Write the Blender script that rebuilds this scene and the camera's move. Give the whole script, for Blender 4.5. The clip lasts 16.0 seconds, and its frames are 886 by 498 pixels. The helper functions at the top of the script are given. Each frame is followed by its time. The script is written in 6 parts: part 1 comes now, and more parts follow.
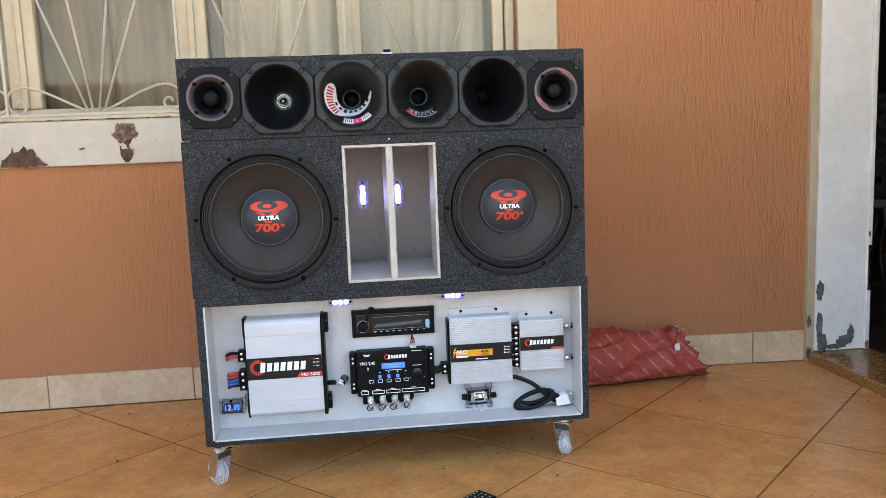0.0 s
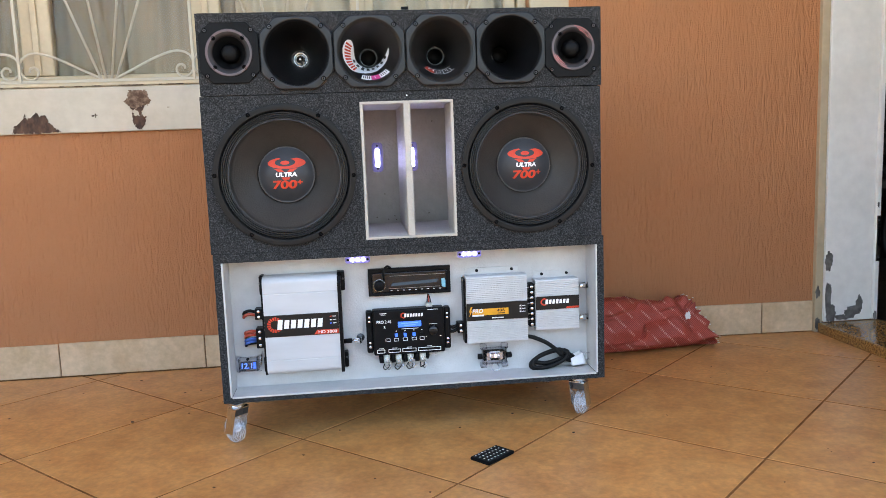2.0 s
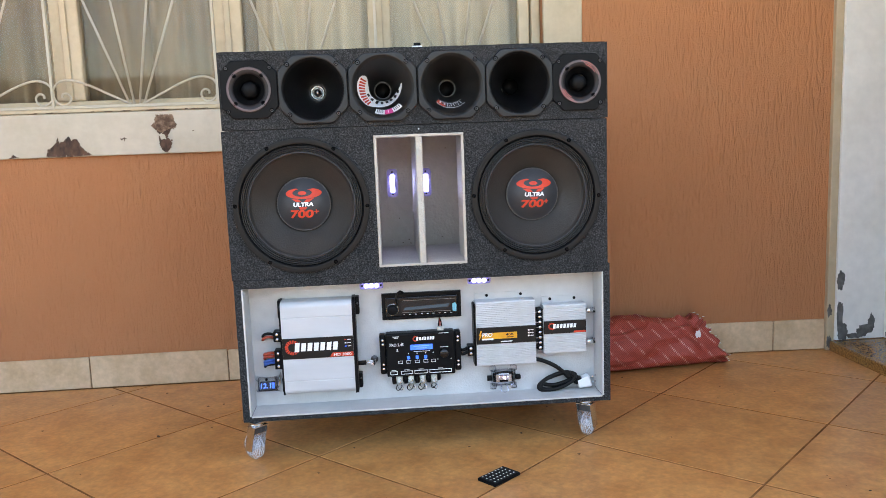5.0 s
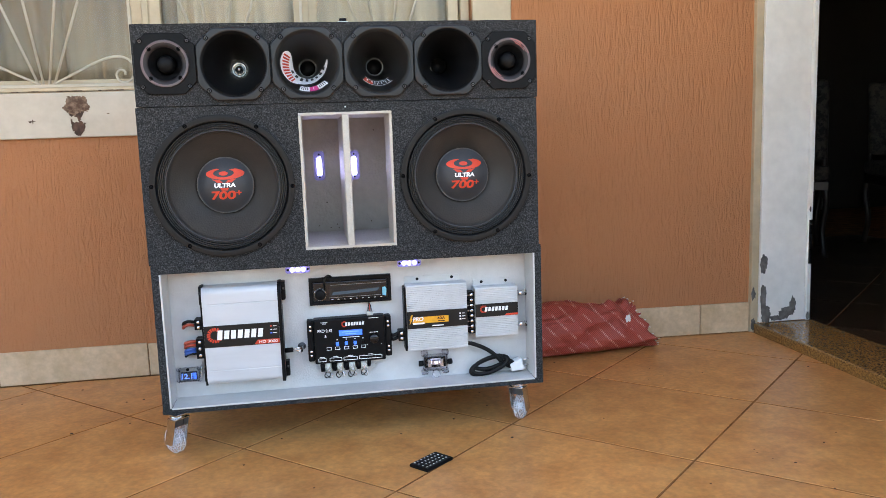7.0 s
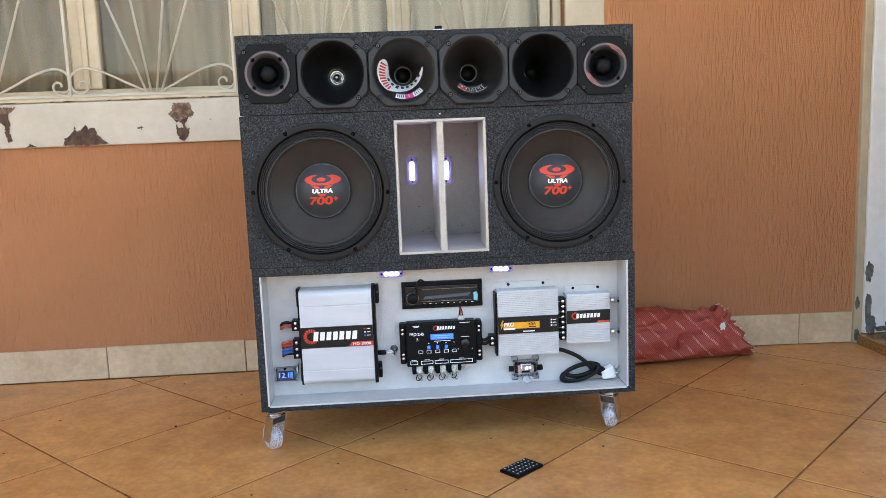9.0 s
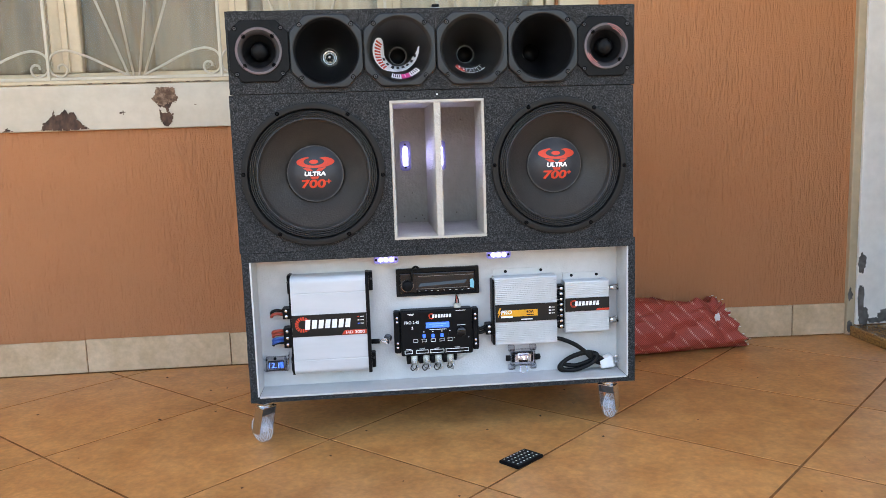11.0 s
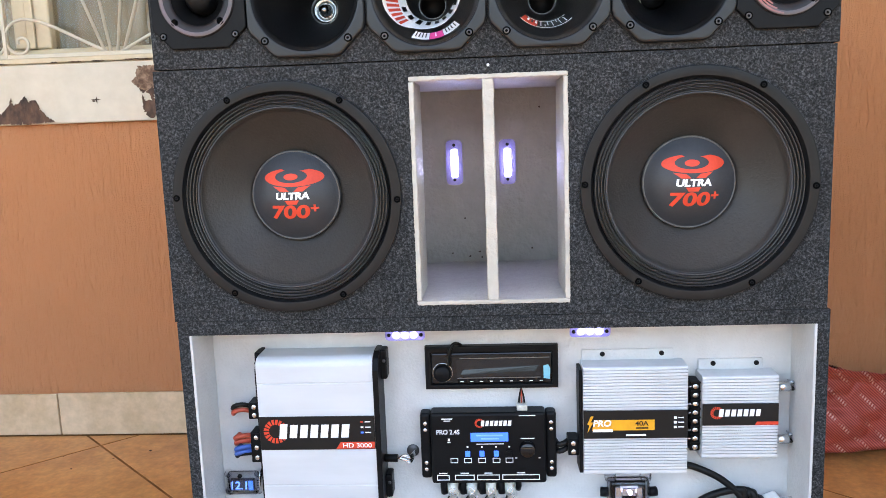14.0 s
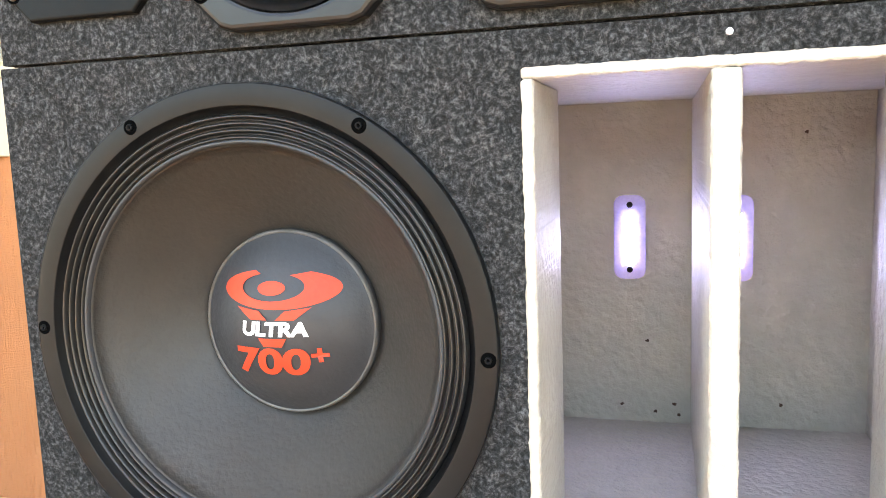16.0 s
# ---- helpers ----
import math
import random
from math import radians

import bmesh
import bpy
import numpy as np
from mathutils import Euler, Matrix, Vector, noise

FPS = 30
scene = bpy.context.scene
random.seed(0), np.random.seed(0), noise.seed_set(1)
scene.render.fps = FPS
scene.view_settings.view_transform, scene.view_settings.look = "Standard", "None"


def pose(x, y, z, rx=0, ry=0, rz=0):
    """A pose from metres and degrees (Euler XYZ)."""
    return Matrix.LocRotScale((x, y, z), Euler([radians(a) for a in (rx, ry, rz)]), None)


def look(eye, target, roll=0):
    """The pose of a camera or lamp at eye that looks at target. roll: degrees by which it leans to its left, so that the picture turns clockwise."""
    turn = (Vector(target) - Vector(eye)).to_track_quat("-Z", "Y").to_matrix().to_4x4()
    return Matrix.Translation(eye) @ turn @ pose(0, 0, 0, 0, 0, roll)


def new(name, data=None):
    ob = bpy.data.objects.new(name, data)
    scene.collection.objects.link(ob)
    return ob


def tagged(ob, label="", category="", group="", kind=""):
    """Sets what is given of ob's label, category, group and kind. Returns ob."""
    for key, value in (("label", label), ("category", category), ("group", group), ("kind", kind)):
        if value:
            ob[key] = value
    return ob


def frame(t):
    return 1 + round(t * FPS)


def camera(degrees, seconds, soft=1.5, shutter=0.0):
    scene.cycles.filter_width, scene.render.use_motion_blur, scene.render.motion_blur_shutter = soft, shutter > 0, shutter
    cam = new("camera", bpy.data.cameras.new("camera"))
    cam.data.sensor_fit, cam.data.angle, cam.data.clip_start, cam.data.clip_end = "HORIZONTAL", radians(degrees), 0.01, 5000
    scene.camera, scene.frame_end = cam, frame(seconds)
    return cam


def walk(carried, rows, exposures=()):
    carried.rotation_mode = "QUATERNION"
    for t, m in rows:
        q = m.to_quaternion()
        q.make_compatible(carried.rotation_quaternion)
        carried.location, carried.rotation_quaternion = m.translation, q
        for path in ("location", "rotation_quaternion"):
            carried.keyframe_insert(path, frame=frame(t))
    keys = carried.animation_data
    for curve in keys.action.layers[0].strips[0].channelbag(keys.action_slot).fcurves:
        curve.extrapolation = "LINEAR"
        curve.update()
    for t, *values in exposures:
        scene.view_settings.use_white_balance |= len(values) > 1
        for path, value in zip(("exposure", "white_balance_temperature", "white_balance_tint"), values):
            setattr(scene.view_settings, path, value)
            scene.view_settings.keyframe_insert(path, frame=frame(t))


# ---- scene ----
cam = camera(59.0, 16.0, 0.5)
EXPOSURE = [(0.0, 3.04, 7900, 9), (13.0, 3.04, 7900, 9), (14.0, 3.35, 7900, 10), (14.5, 3.6, 8100, 11), (15.0, 3.8, 8200, 11), (15.5, 3.95, 8600, 9), (16.0, 4.1, 9200, 7)]
PATH = [
    (0, (0.445, -1.749, 0.762), (0.651, 0.223, 0.498), -2.2),
    (0.5, (0.434, -1.784, 0.654), (0.642, 0.187, 0.391), -2.1),
    (1, (0.428, -1.77, 0.634), (0.639, 0.201, 0.369), -2.1),
    (1.5, (0.407, -1.778, 0.633), (0.623, 0.193, 0.369), -2.1),
    (2, (0.393, -1.761, 0.672), (0.608, 0.209, 0.404), -2.1),
    (2.5, (0.401, -1.731, 0.67), (0.568, 0.244, 0.402), -2.2),
    (3, (0.4, -1.687, 0.695), (0.528, 0.29, 0.428), -2.2),
    (3.2, (0.399, -1.716, 0.666), (0.517, 0.266, 0.424), -2.2),
    (5.3, (0.43, -1.821, 0.76), (0.593, 0.152, 0.479), -2.1),
    (5.5, (0.425, -1.809, 0.727), (0.626, 0.161, 0.448), -2.0),
    (6, (0.434, -1.811, 0.703), (0.699, 0.151, 0.423), -2.0),
    (6.5, (0.448, -1.78, 0.693), (0.748, 0.177, 0.411), -2.0),
    (7, (0.439, -1.786, 0.704), (0.754, 0.169, 0.422), -2.0),
    (7.5, (0.409, -1.773, 0.736), (0.655, 0.192, 0.453), -2.1),
    (8, (0.419, -1.777, 0.755), (0.583, 0.196, 0.472), -2.2),
    (8.5, (0.424, -1.797, 0.76), (0.551, 0.179, 0.48), -2.3),
    (9, (0.413, -1.788, 0.729), (0.523, 0.188, 0.444), -2.2),
    (9.2, (0.401, -1.775, 0.683), (0.515, 0.202, 0.398), -2.1),
    (11.3, (0.371, -1.739, 0.683), (0.541, 0.234, 0.404), -1.9),
    (11.5, (0.416, -1.743, 0.692), (0.521, 0.234, 0.409), -2.1),
    (12, (0.401, -1.726, 0.699), (0.504, 0.251, 0.415), -2.1),
    (12.5, (0.387, -1.621, 0.713), (0.494, 0.355, 0.425), -2.1),
    (13, (0.494, -1.456, 0.681), (0.601, 0.519, 0.386), -2.2),
    (13.5, (0.548, -1.251, 0.723), (0.597, 0.726, 0.422), -2.3),
    (14, (0.518, -1.044, 0.701), (0.389, 0.928, 0.395), -2.1),
    (14.5, (0.483, -0.81, 0.754), (0.093, 1.128, 0.454), -2.0),
    (15, (0.493, -0.667, 0.758), (-0.011, 1.245, 0.463), -2.3),
    (15.5, (0.55, -0.539, 0.732), (0.014, 1.367, 0.443), -2.3),
    (16, (0.487, -0.423, 0.727), (-0.062, 1.483, 0.473), -2.1),
]
walk(cam, [(t, look(eye, target, roll)) for t, eye, target, roll in PATH], EXPOSURE)


# ---- light: shaded porch, open at the front and on one side ----
world = bpy.data.worlds.new("sky")
scene.world = world
world.use_nodes = True
wn = world.node_tree.nodes
sky = wn.new("ShaderNodeTexSky")
sky.sky_type = "NISHITA"
sky.sun_disc = False
sky.sun_elevation = radians(66)
sky.sun_rotation = radians(20)
world.node_tree.links.new(sky.outputs[0], wn["Background"].inputs[0])
wn["Background"].inputs[1].default_value = 0.15

sun_data = bpy.data.lights.new("sun", "SUN")
sun_data.energy = 4.0
sun_data.angle = radians(0.5)
sun_data.color = (1.0, 0.95, 0.87)
sun = new("sun", sun_data)
SUN_FROM = Vector((math.sin(radians(20)) * math.cos(radians(66)), math.cos(radians(20)) * math.cos(radians(66)), math.sin(radians(66))))
sun.matrix_world = look(SUN_FROM * 20, (0, 0, 0))


# ---- materials ----
def material(name, base, rough=0.5, metal=0.0, second=None, scale=8.0, stretch=(1, 1, 1), fine=120.0, bump=0.1, bump_size=0.002,
             contrast=(0.35, 0.65), emit=None, power=0.0, spread=0.0, clear=0.0, spec=0.5, mottle=0.05):
    """A surface with two scales of variation: base mixed with second by a broad noise, and a fine grain in the relief and the gloss."""
    m = bpy.data.materials.new(name)
    m.use_nodes = True
    nt = m.node_tree
    n, l = nt.nodes, nt.links
    b = n["Principled BSDF"]
    second = second or tuple(c * 0.82 for c in base)
    co = n.new("ShaderNodeTexCoord")
    mp = n.new("ShaderNodeMapping")
    mp.inputs["Scale"].default_value = stretch
    l.new(co.outputs["Object"], mp.inputs["Vector"])
    broad = n.new("ShaderNodeTexNoise")
    broad.inputs["Scale"].default_value = scale
    broad.inputs["Detail"].default_value = 6
    broad.inputs["Roughness"].default_value = 0.65
    l.new(mp.outputs[0], broad.inputs["Vector"])
    ramp = n.new("ShaderNodeMapRange")
    ramp.inputs["From Min"].default_value, ramp.inputs["From Max"].default_value = contrast
    l.new(broad.outputs["Fac"], ramp.inputs["Value"])
    mix = n.new("ShaderNodeMix")
    mix.data_type = "RGBA"
    mix.inputs["A"].default_value = (*base, 1)
    mix.inputs["B"].default_value = (*second, 1)
    l.new(ramp.outputs[0], mix.inputs["Factor"])
    mid = n.new("ShaderNodeTexNoise")
    mid.inputs["Scale"].default_value = scale * 7
    mid.inputs["Detail"].default_value = 5
    l.new(mp.outputs[0], mid.inputs["Vector"])
    tone = n.new("ShaderNodeMapRange")
    tone.inputs["From Min"].default_value, tone.inputs["From Max"].default_value = 0.3, 0.7
    tone.inputs["To Min"].default_value, tone.inputs["To Max"].default_value = 1 - mottle, 1 + mottle
    l.new(mid.outputs["Fac"], tone.inputs["Value"])
    worn = n.new("ShaderNodeHueSaturation")
    l.new(mix.outputs["Result"], worn.inputs["Color"])
    l.new(tone.outputs[0], worn.inputs["Value"])
    out = worn.outputs["Color"]
    if spread:
        info = n.new("ShaderNodeObjectInfo")
        shift = n.new("ShaderNodeVectorMath")
        shift.operation = "SCALE"
        shift.inputs[0].default_value = (37.0, 53.0, 11.0)
        l.new(info.outputs["Random"], shift.inputs["Scale"])
        l.new(shift.outputs[0], mp.inputs["Location"])
        hsv = n.new("ShaderNodeHueSaturation")
        var = n.new("ShaderNodeMapRange")
        var.inputs["To Min"].default_value, var.inputs["To Max"].default_value = 1 - spread, 1 + spread
        l.new(info.outputs["Random"], var.inputs["Value"])
        l.new(var.outputs[0], hsv.inputs["Value"])
        l.new(out, hsv.inputs["Color"])
        out = hsv.outputs["Color"]
    l.new(out, b.inputs["Base Color"])
    grain = n.new("ShaderNodeTexNoise")
    grain.inputs["Scale"].default_value = fine
    grain.inputs["Detail"].default_value = 4
    l.new(mp.outputs[0], grain.inputs["Vector"])
    rr = n.new("ShaderNodeMapRange")
    rr.inputs["To Min"].default_value, rr.inputs["To Max"].default_value = max(0.02, rough - 0.1), min(1.0, rough + 0.1)
    l.new(grain.outputs["Fac"], rr.inputs["Value"])
    l.new(rr.outputs[0], b.inputs["Roughness"])
    if bump:
        bp = n.new("ShaderNodeBump")
        bp.inputs["Strength"].default_value = bump
        bp.inputs["Distance"].default_value = bump_size
        l.new(grain.outputs["Fac"], bp.inputs["Height"])
        l.new(bp.outputs[0], b.inputs["Normal"])
    b.inputs["Metallic"].default_value = metal
    b.inputs["Specular IOR Level"].default_value = spec
    b.inputs["Coat Weight"].default_value = clear
    if emit:
        b.inputs["Emission Color"].default_value = (*emit, 1)
        b.inputs["Emission Strength"].default_value = power
    return m


def carpet_material():
    """Charcoal needle-felt carpet: dark fibres with paler flecks that lie every way."""
    m = bpy.data.materials.new("carpet")
    m.use_nodes = True
    nt = m.node_tree
    n, l = nt.nodes, nt.links
    b = n["Principled BSDF"]
    co = n.new("ShaderNodeTexCoord")
    warp = n.new("ShaderNodeTexNoise")
    warp.inputs["Scale"].default_value = 60
    warp.inputs["Detail"].default_value = 2
    l.new(co.outputs["Object"], warp.inputs["Vector"])
    add = n.new("ShaderNodeVectorMath")
    add.operation = "MULTIPLY_ADD"
    add.inputs[1].default_value = (0.008, 0.008, 0.008)
    l.new(warp.outputs["Color"], add.inputs[0])
    l.new(co.outputs["Object"], add.inputs[2])
    fibre = n.new("ShaderNodeTexNoise")
    fibre.inputs["Scale"].default_value = 360
    fibre.inputs["Detail"].default_value = 5
    fibre.inputs["Roughness"].default_value = 0.7
    l.new(add.outputs[0], fibre.inputs["Vector"])
    ramp = n.new("ShaderNodeValToRGB")
    e = ramp.color_ramp.elements
    e[0].position, e[0].color = 0.30, (0.006, 0.0062, 0.0066, 1)
    e[1].position, e[1].color = 0.76, (0.125, 0.128, 0.133, 1)
    for pos, v in ((0.46, 0.0185), (0.55, 0.040), (0.63, 0.078)):
        k = e.new(pos)
        k.color = (v * 0.98, v, v * 1.04, 1)
    l.new(fibre.outputs["Fac"], ramp.inputs[0])
    patch = n.new("ShaderNodeTexNoise")
    patch.inputs["Scale"].default_value = 14
    patch.inputs["Detail"].default_value = 4
    l.new(co.outputs["Object"], patch.inputs["Vector"])
    val = n.new("ShaderNodeMapRange")
    val.inputs["To Min"].default_value, val.inputs["To Max"].default_value = 0.6, 1.4
    l.new(patch.outputs["Fac"], val.inputs["Value"])
    hsv = n.new("ShaderNodeHueSaturation")
    l.new(ramp.outputs[0], hsv.inputs["Color"])
    l.new(val.outputs[0], hsv.inputs["Value"])
    l.new(hsv.outputs[0], b.inputs["Base Color"])
    b.inputs["Roughness"].default_value = 0.95
    b.inputs["Specular IOR Level"].default_value = 0.15
    bp = n.new("ShaderNodeBump")
    bp.inputs["Strength"].default_value = 0.8
    bp.inputs["Distance"].default_value = 0.0015
    l.new(fibre.outputs["Fac"], bp.inputs["Height"])
    l.new(bp.outputs[0], b.inputs["Normal"])
    return m


def plaster_material(name, base, second):
    """Scratched render: grains dragged downwards leave short vertical grooves."""
    m = bpy.data.materials.new(name)
    m.use_nodes = True
    nt = m.node_tree
    n, l = nt.nodes, nt.links
    b = n["Principled BSDF"]
    co = n.new("ShaderNodeTexCoord")
    mp = n.new("ShaderNodeMapping")
    mp.inputs["Scale"].default_value = (1, 1, 0.2)
    l.new(co.outputs["Object"], mp.inputs["Vector"])
    groove = n.new("ShaderNodeTexNoise")
    groove.inputs["Scale"].default_value = 105
    groove.inputs["Detail"].default_value = 5
    groove.inputs["Distortion"].default_value = 0.6
    l.new(mp.outputs[0], groove.inputs["Vector"])
    cut = n.new("ShaderNodeMapRange")
    cut.inputs["From Min"].default_value, cut.inputs["From Max"].default_value = 0.24, 0.60
    l.new(groove.outputs["Fac"], cut.inputs["Value"])
    worked = n.new("ShaderNodeTexNoise")
    worked.inputs["Scale"].default_value = 7
    worked.inputs["Detail"].default_value = 4
    l.new(co.outputs["Object"], worked.inputs["Vector"])
    amount = n.new("ShaderNodeMapRange")
    amount.inputs["From Min"].default_value, amount.inputs["From Max"].default_value = 0.32, 0.66
    amount.inputs["To Min"].default_value, amount.inputs["To Max"].default_value = 0.4, 1.05
    l.new(worked.outputs["Fac"], amount.inputs["Value"])
    drag = n.new("ShaderNodeMath")
    drag.operation = "MULTIPLY"
    l.new(cut.outputs[0], drag.inputs[0])
    l.new(amount.outputs[0], drag.inputs[1])
    sand = n.new("ShaderNodeTexNoise")
    sand.inputs["Scale"].default_value = 420
    sand.inputs["Detail"].default_value = 3
    l.new(co.outputs["Object"], sand.inputs["Vector"])
    h = n.new("ShaderNodeMath")
    h.operation = "MULTIPLY_ADD"
    h.inputs[1].default_value = 0.75
    l.new(sand.outputs["Fac"], h.inputs[0])
    l.new(drag.outputs[0], h.inputs[2])
    bp = n.new("ShaderNodeBump")
    bp.inputs["Strength"].default_value = 1.0
    bp.inputs["Distance"].default_value = 0.0040
    l.new(h.outputs[0], bp.inputs["Height"])
    l.new(bp.outputs[0], b.inputs["Normal"])
    broad = n.new("ShaderNodeTexNoise")
    broad.inputs["Scale"].default_value = 2.2
    broad.inputs["Detail"].default_value = 6
    l.new(co.outputs["Object"], broad.inputs["Vector"])
    mix = n.new("ShaderNodeMix")
    mix.data_type = "RGBA"
    mix.inputs["A"].default_value = (*base, 1)
    mix.inputs["B"].default_value = (*second, 1)
    l.new(broad.outputs["Fac"], mix.inputs["Factor"])
    l.new(mix.outputs["Result"], b.inputs["Base Color"])
    b.inputs["Roughness"].default_value = 0.75
    b.inputs["Specular IOR Level"].default_value = 0.3
    return m


def glass_material(name, tint=(1, 1, 1), rough=0.0, ior=1.45):
    m = bpy.data.materials.new(name)
    m.use_nodes = True
    nt = m.node_tree
    n, l = nt.nodes, nt.links
    n.remove(n["Principled BSDF"])
    clear = n.new("ShaderNodeBsdfTransparent")
    clear.inputs[0].default_value = (*tint, 1)
    gloss = n.new("ShaderNodeBsdfGlossy")
    gloss.inputs["Roughness"].default_value = rough
    fres = n.new("ShaderNodeFresnel")
    fres.inputs[0].default_value = ior
    mix = n.new("ShaderNodeMixShader")
    l.new(fres.outputs[0], mix.inputs[0])
    l.new(clear.outputs[0], mix.inputs[1])
    l.new(gloss.outputs[0], mix.inputs[2])
    l.new(mix.outputs[0], n["Material Output"].inputs[0])
    return m


def sack_material():
    """Red raffia net with pale threads woven in broken stripes."""
    m = bpy.data.materials.new("raffia")
    m.use_nodes = True
    nt = m.node_tree
    n, l = nt.nodes, nt.links
    b = n["Principled BSDF"]
    co = n.new("ShaderNodeTexCoord")

    def bands(rot, scale, lo, hi):
        mp = n.new("ShaderNodeMapping")
        mp.inputs["Rotation"].default_value = rot
        l.new(co.outputs["Object"], mp.inputs["Vector"])
        w = n.new("ShaderNodeTexWave")
        w.inputs["Scale"].default_value = scale
        w.inputs["Distortion"].default_value = 1.2
        w.inputs["Detail"].default_value = 2
        l.new(mp.outputs[0], w.inputs["Vector"])
        r = n.new("ShaderNodeMapRange")
        r.inputs["From Min"].default_value, r.inputs["From Max"].default_value = lo, hi
        l.new(w.outputs["Fac"], r.inputs["Value"])
        return r.outputs[0]

    stripes = bands((0.3, 0.75, 0.3), 9.0, 0.86, 1.0)
    threads = bands((0.3, -0.7, 0.3), 55, 0.3, 0.8)
    weave = bands((0.3, 0.75, 0.3), 75, 0.2, 0.9)
    noise_n = n.new("ShaderNodeTexNoise")
    noise_n.inputs["Scale"].default_value = 35
    l.new(co.outputs["Object"], noise_n.inputs["Vector"])
    br = n.new("ShaderNodeMapRange")
    br.inputs["From Min"].default_value, br.inputs["From Max"].default_value = 0.42, 0.58
    l.new(noise_n.outputs["Fac"], br.inputs["Value"])
    both = n.new("ShaderNodeMath")
    both.operation = "MULTIPLY"
    l.new(stripes, both.inputs[0])
    l.new(threads, both.inputs[1])
    both2 = n.new("ShaderNodeMath")
    both2.operation = "MULTIPLY"
    l.new(both.outputs[0], both2.inputs[0])
    l.new(br.outputs[0], both2.inputs[1])
    red = n.new("ShaderNodeMix")
    red.data_type = "RGBA"
    red.inputs["A"].default_value = (0.25, 0.032, 0.022, 1)
    red.inputs["B"].default_value = (0.52, 0.095, 0.062, 1)
    l.new(weave, red.inputs["Factor"])
    mix = n.new("ShaderNodeMix")
    mix.data_type = "RGBA"
    mix.inputs["B"].default_value = (0.72, 0.42, 0.34, 1)
    l.new(red.outputs["Result"], mix.inputs["A"])
    l.new(both2.outputs[0], mix.inputs["Factor"])
    l.new(mix.outputs["Result"], b.inputs["Base Color"])
    b.inputs["Roughness"].default_value = 0.55
    bp = n.new("ShaderNodeBump")
    bp.inputs["Strength"].default_value = 0.5
    bp.inputs["Distance"].default_value = 0.002
    l.new(weave, bp.inputs["Height"])
    l.new(bp.outputs[0], b.inputs["Normal"])
    return m


CARPET = carpet_material()
PLASTER = plaster_material("brown_plaster", (0.525, 0.224, 0.100), (0.415, 0.169, 0.076))
FLOOR_TILE = material("floor_tile", (0.63, 0.305, 0.106), 0.34, second=(0.45, 0.188, 0.054), scale=11, fine=160, bump=0.12, spread=0.05, contrast=(0.34, 0.68), mottle=0.15)
# tiles of the room inside; its lack of light is put into the colour
SHADED_ROOM_TILE = material("shaded_room_tile", (0.06, 0.032, 0.016), 0.3, second=(0.035, 0.019, 0.010), scale=5, fine=240, bump=0.04)
GROUT = material("grout", (0.30, 0.145, 0.060), 0.95, second=(0.14, 0.062, 0.025), scale=14, bump=0.3, spec=0.1)
SKIRTING_TILE = material("skirting_tile", (0.64, 0.47, 0.31), 0.45, second=(0.50, 0.35, 0.21), scale=9, fine=200, bump=0.05, spread=0.04, mottle=0.1)
GRANITE = material("granite", (0.36, 0.19, 0.06), 0.14, second=(0.10, 0.05, 0.02), scale=170, fine=300, bump=0.02, contrast=(0.40, 0.62), mottle=0.2)
WHITE_PAINT = material("white_gloss_paint", (0.52, 0.455, 0.36), 0.45, second=(0.46, 0.395, 0.30), scale=5, fine=45, bump=0.12)
DOOR_PAINT = material("door_frame_paint", (0.82, 0.79, 0.74), 0.38, second=(0.75, 0.72, 0.66), scale=4, fine=40, bump=0.1)
CREAM_PAINT = material("cream_paint", (0.52, 0.42, 0.285), 0.45, second=(0.45, 0.355, 0.23), scale=6, fine=50, bump=0.12)
RUST = material("bare_wood_and_rust", (0.125, 0.064, 0.040), 0.85, second=(0.030, 0.017, 0.012), scale=45, fine=160, bump=0.6, stretch=(1, 1, 0.5))
BARE_METAL = material("bare_grey_metal", (0.17, 0.16, 0.15), 0.7, second=(0.07, 0.06, 0.05), scale=28, fine=130, bump=0.4)
WHITE_BOARD = material("white_rolled_paint", (0.52, 0.52, 0.515), 0.5, second=(0.485, 0.485, 0.48), scale=5, fine=230, bump=0.5, bump_size=0.002)
PORT_PAINT = material("port_paint", (0.45, 0.415, 0.365), 0.55, second=(0.40, 0.365, 0.315), scale=7, fine=150, bump=0.8, bump_size=0.003)
BLACK_PLASTIC = material("black_plastic", (0.0045, 0.0045, 0.005), 0.42, second=(0.007, 0.007, 0.0075), scale=20, fine=400, bump=0.02, spec=0.09)
HORN_PLASTIC = material("horn_plastic", (0.008, 0.008, 0.0092), 0.33, second=(0.012, 0.012, 0.0135), scale=12, fine=350, bump=0.0, spec=0.32)
HORN_FLARE = material("horn_flare_plastic", (0.0125, 0.0118, 0.0112), 0.38, second=(0.016, 0.015, 0.014), scale=12, fine=350, bump=0.0, spec=0.35)
BASKET_BLACK = material("basket_black", (0.0065, 0.0065, 0.007), 0.40, second=(0.009, 0.009, 0.0095), scale=20, fine=400, bump=0.02, spec=0.18)
RUBBER = material("rubber_surround", (0.010, 0.010, 0.0105), 0.34, second=(0.014, 0.014, 0.014), scale=18, fine=300, bump=0.06, spec=0.5)
PAPER_CONE = material("paper_cone", (0.034, 0.030, 0.027), 0.50, second=(0.025, 0.022, 0.0195), scale=9, fine=260, bump=0.3, spec=0.45)
DUST_CAP = material("dust_cap", (0.032, 0.033, 0.037), 0.5, second=(0.026, 0.027, 0.030), scale=10, fine=300, bump=0.15, spec=0.4)
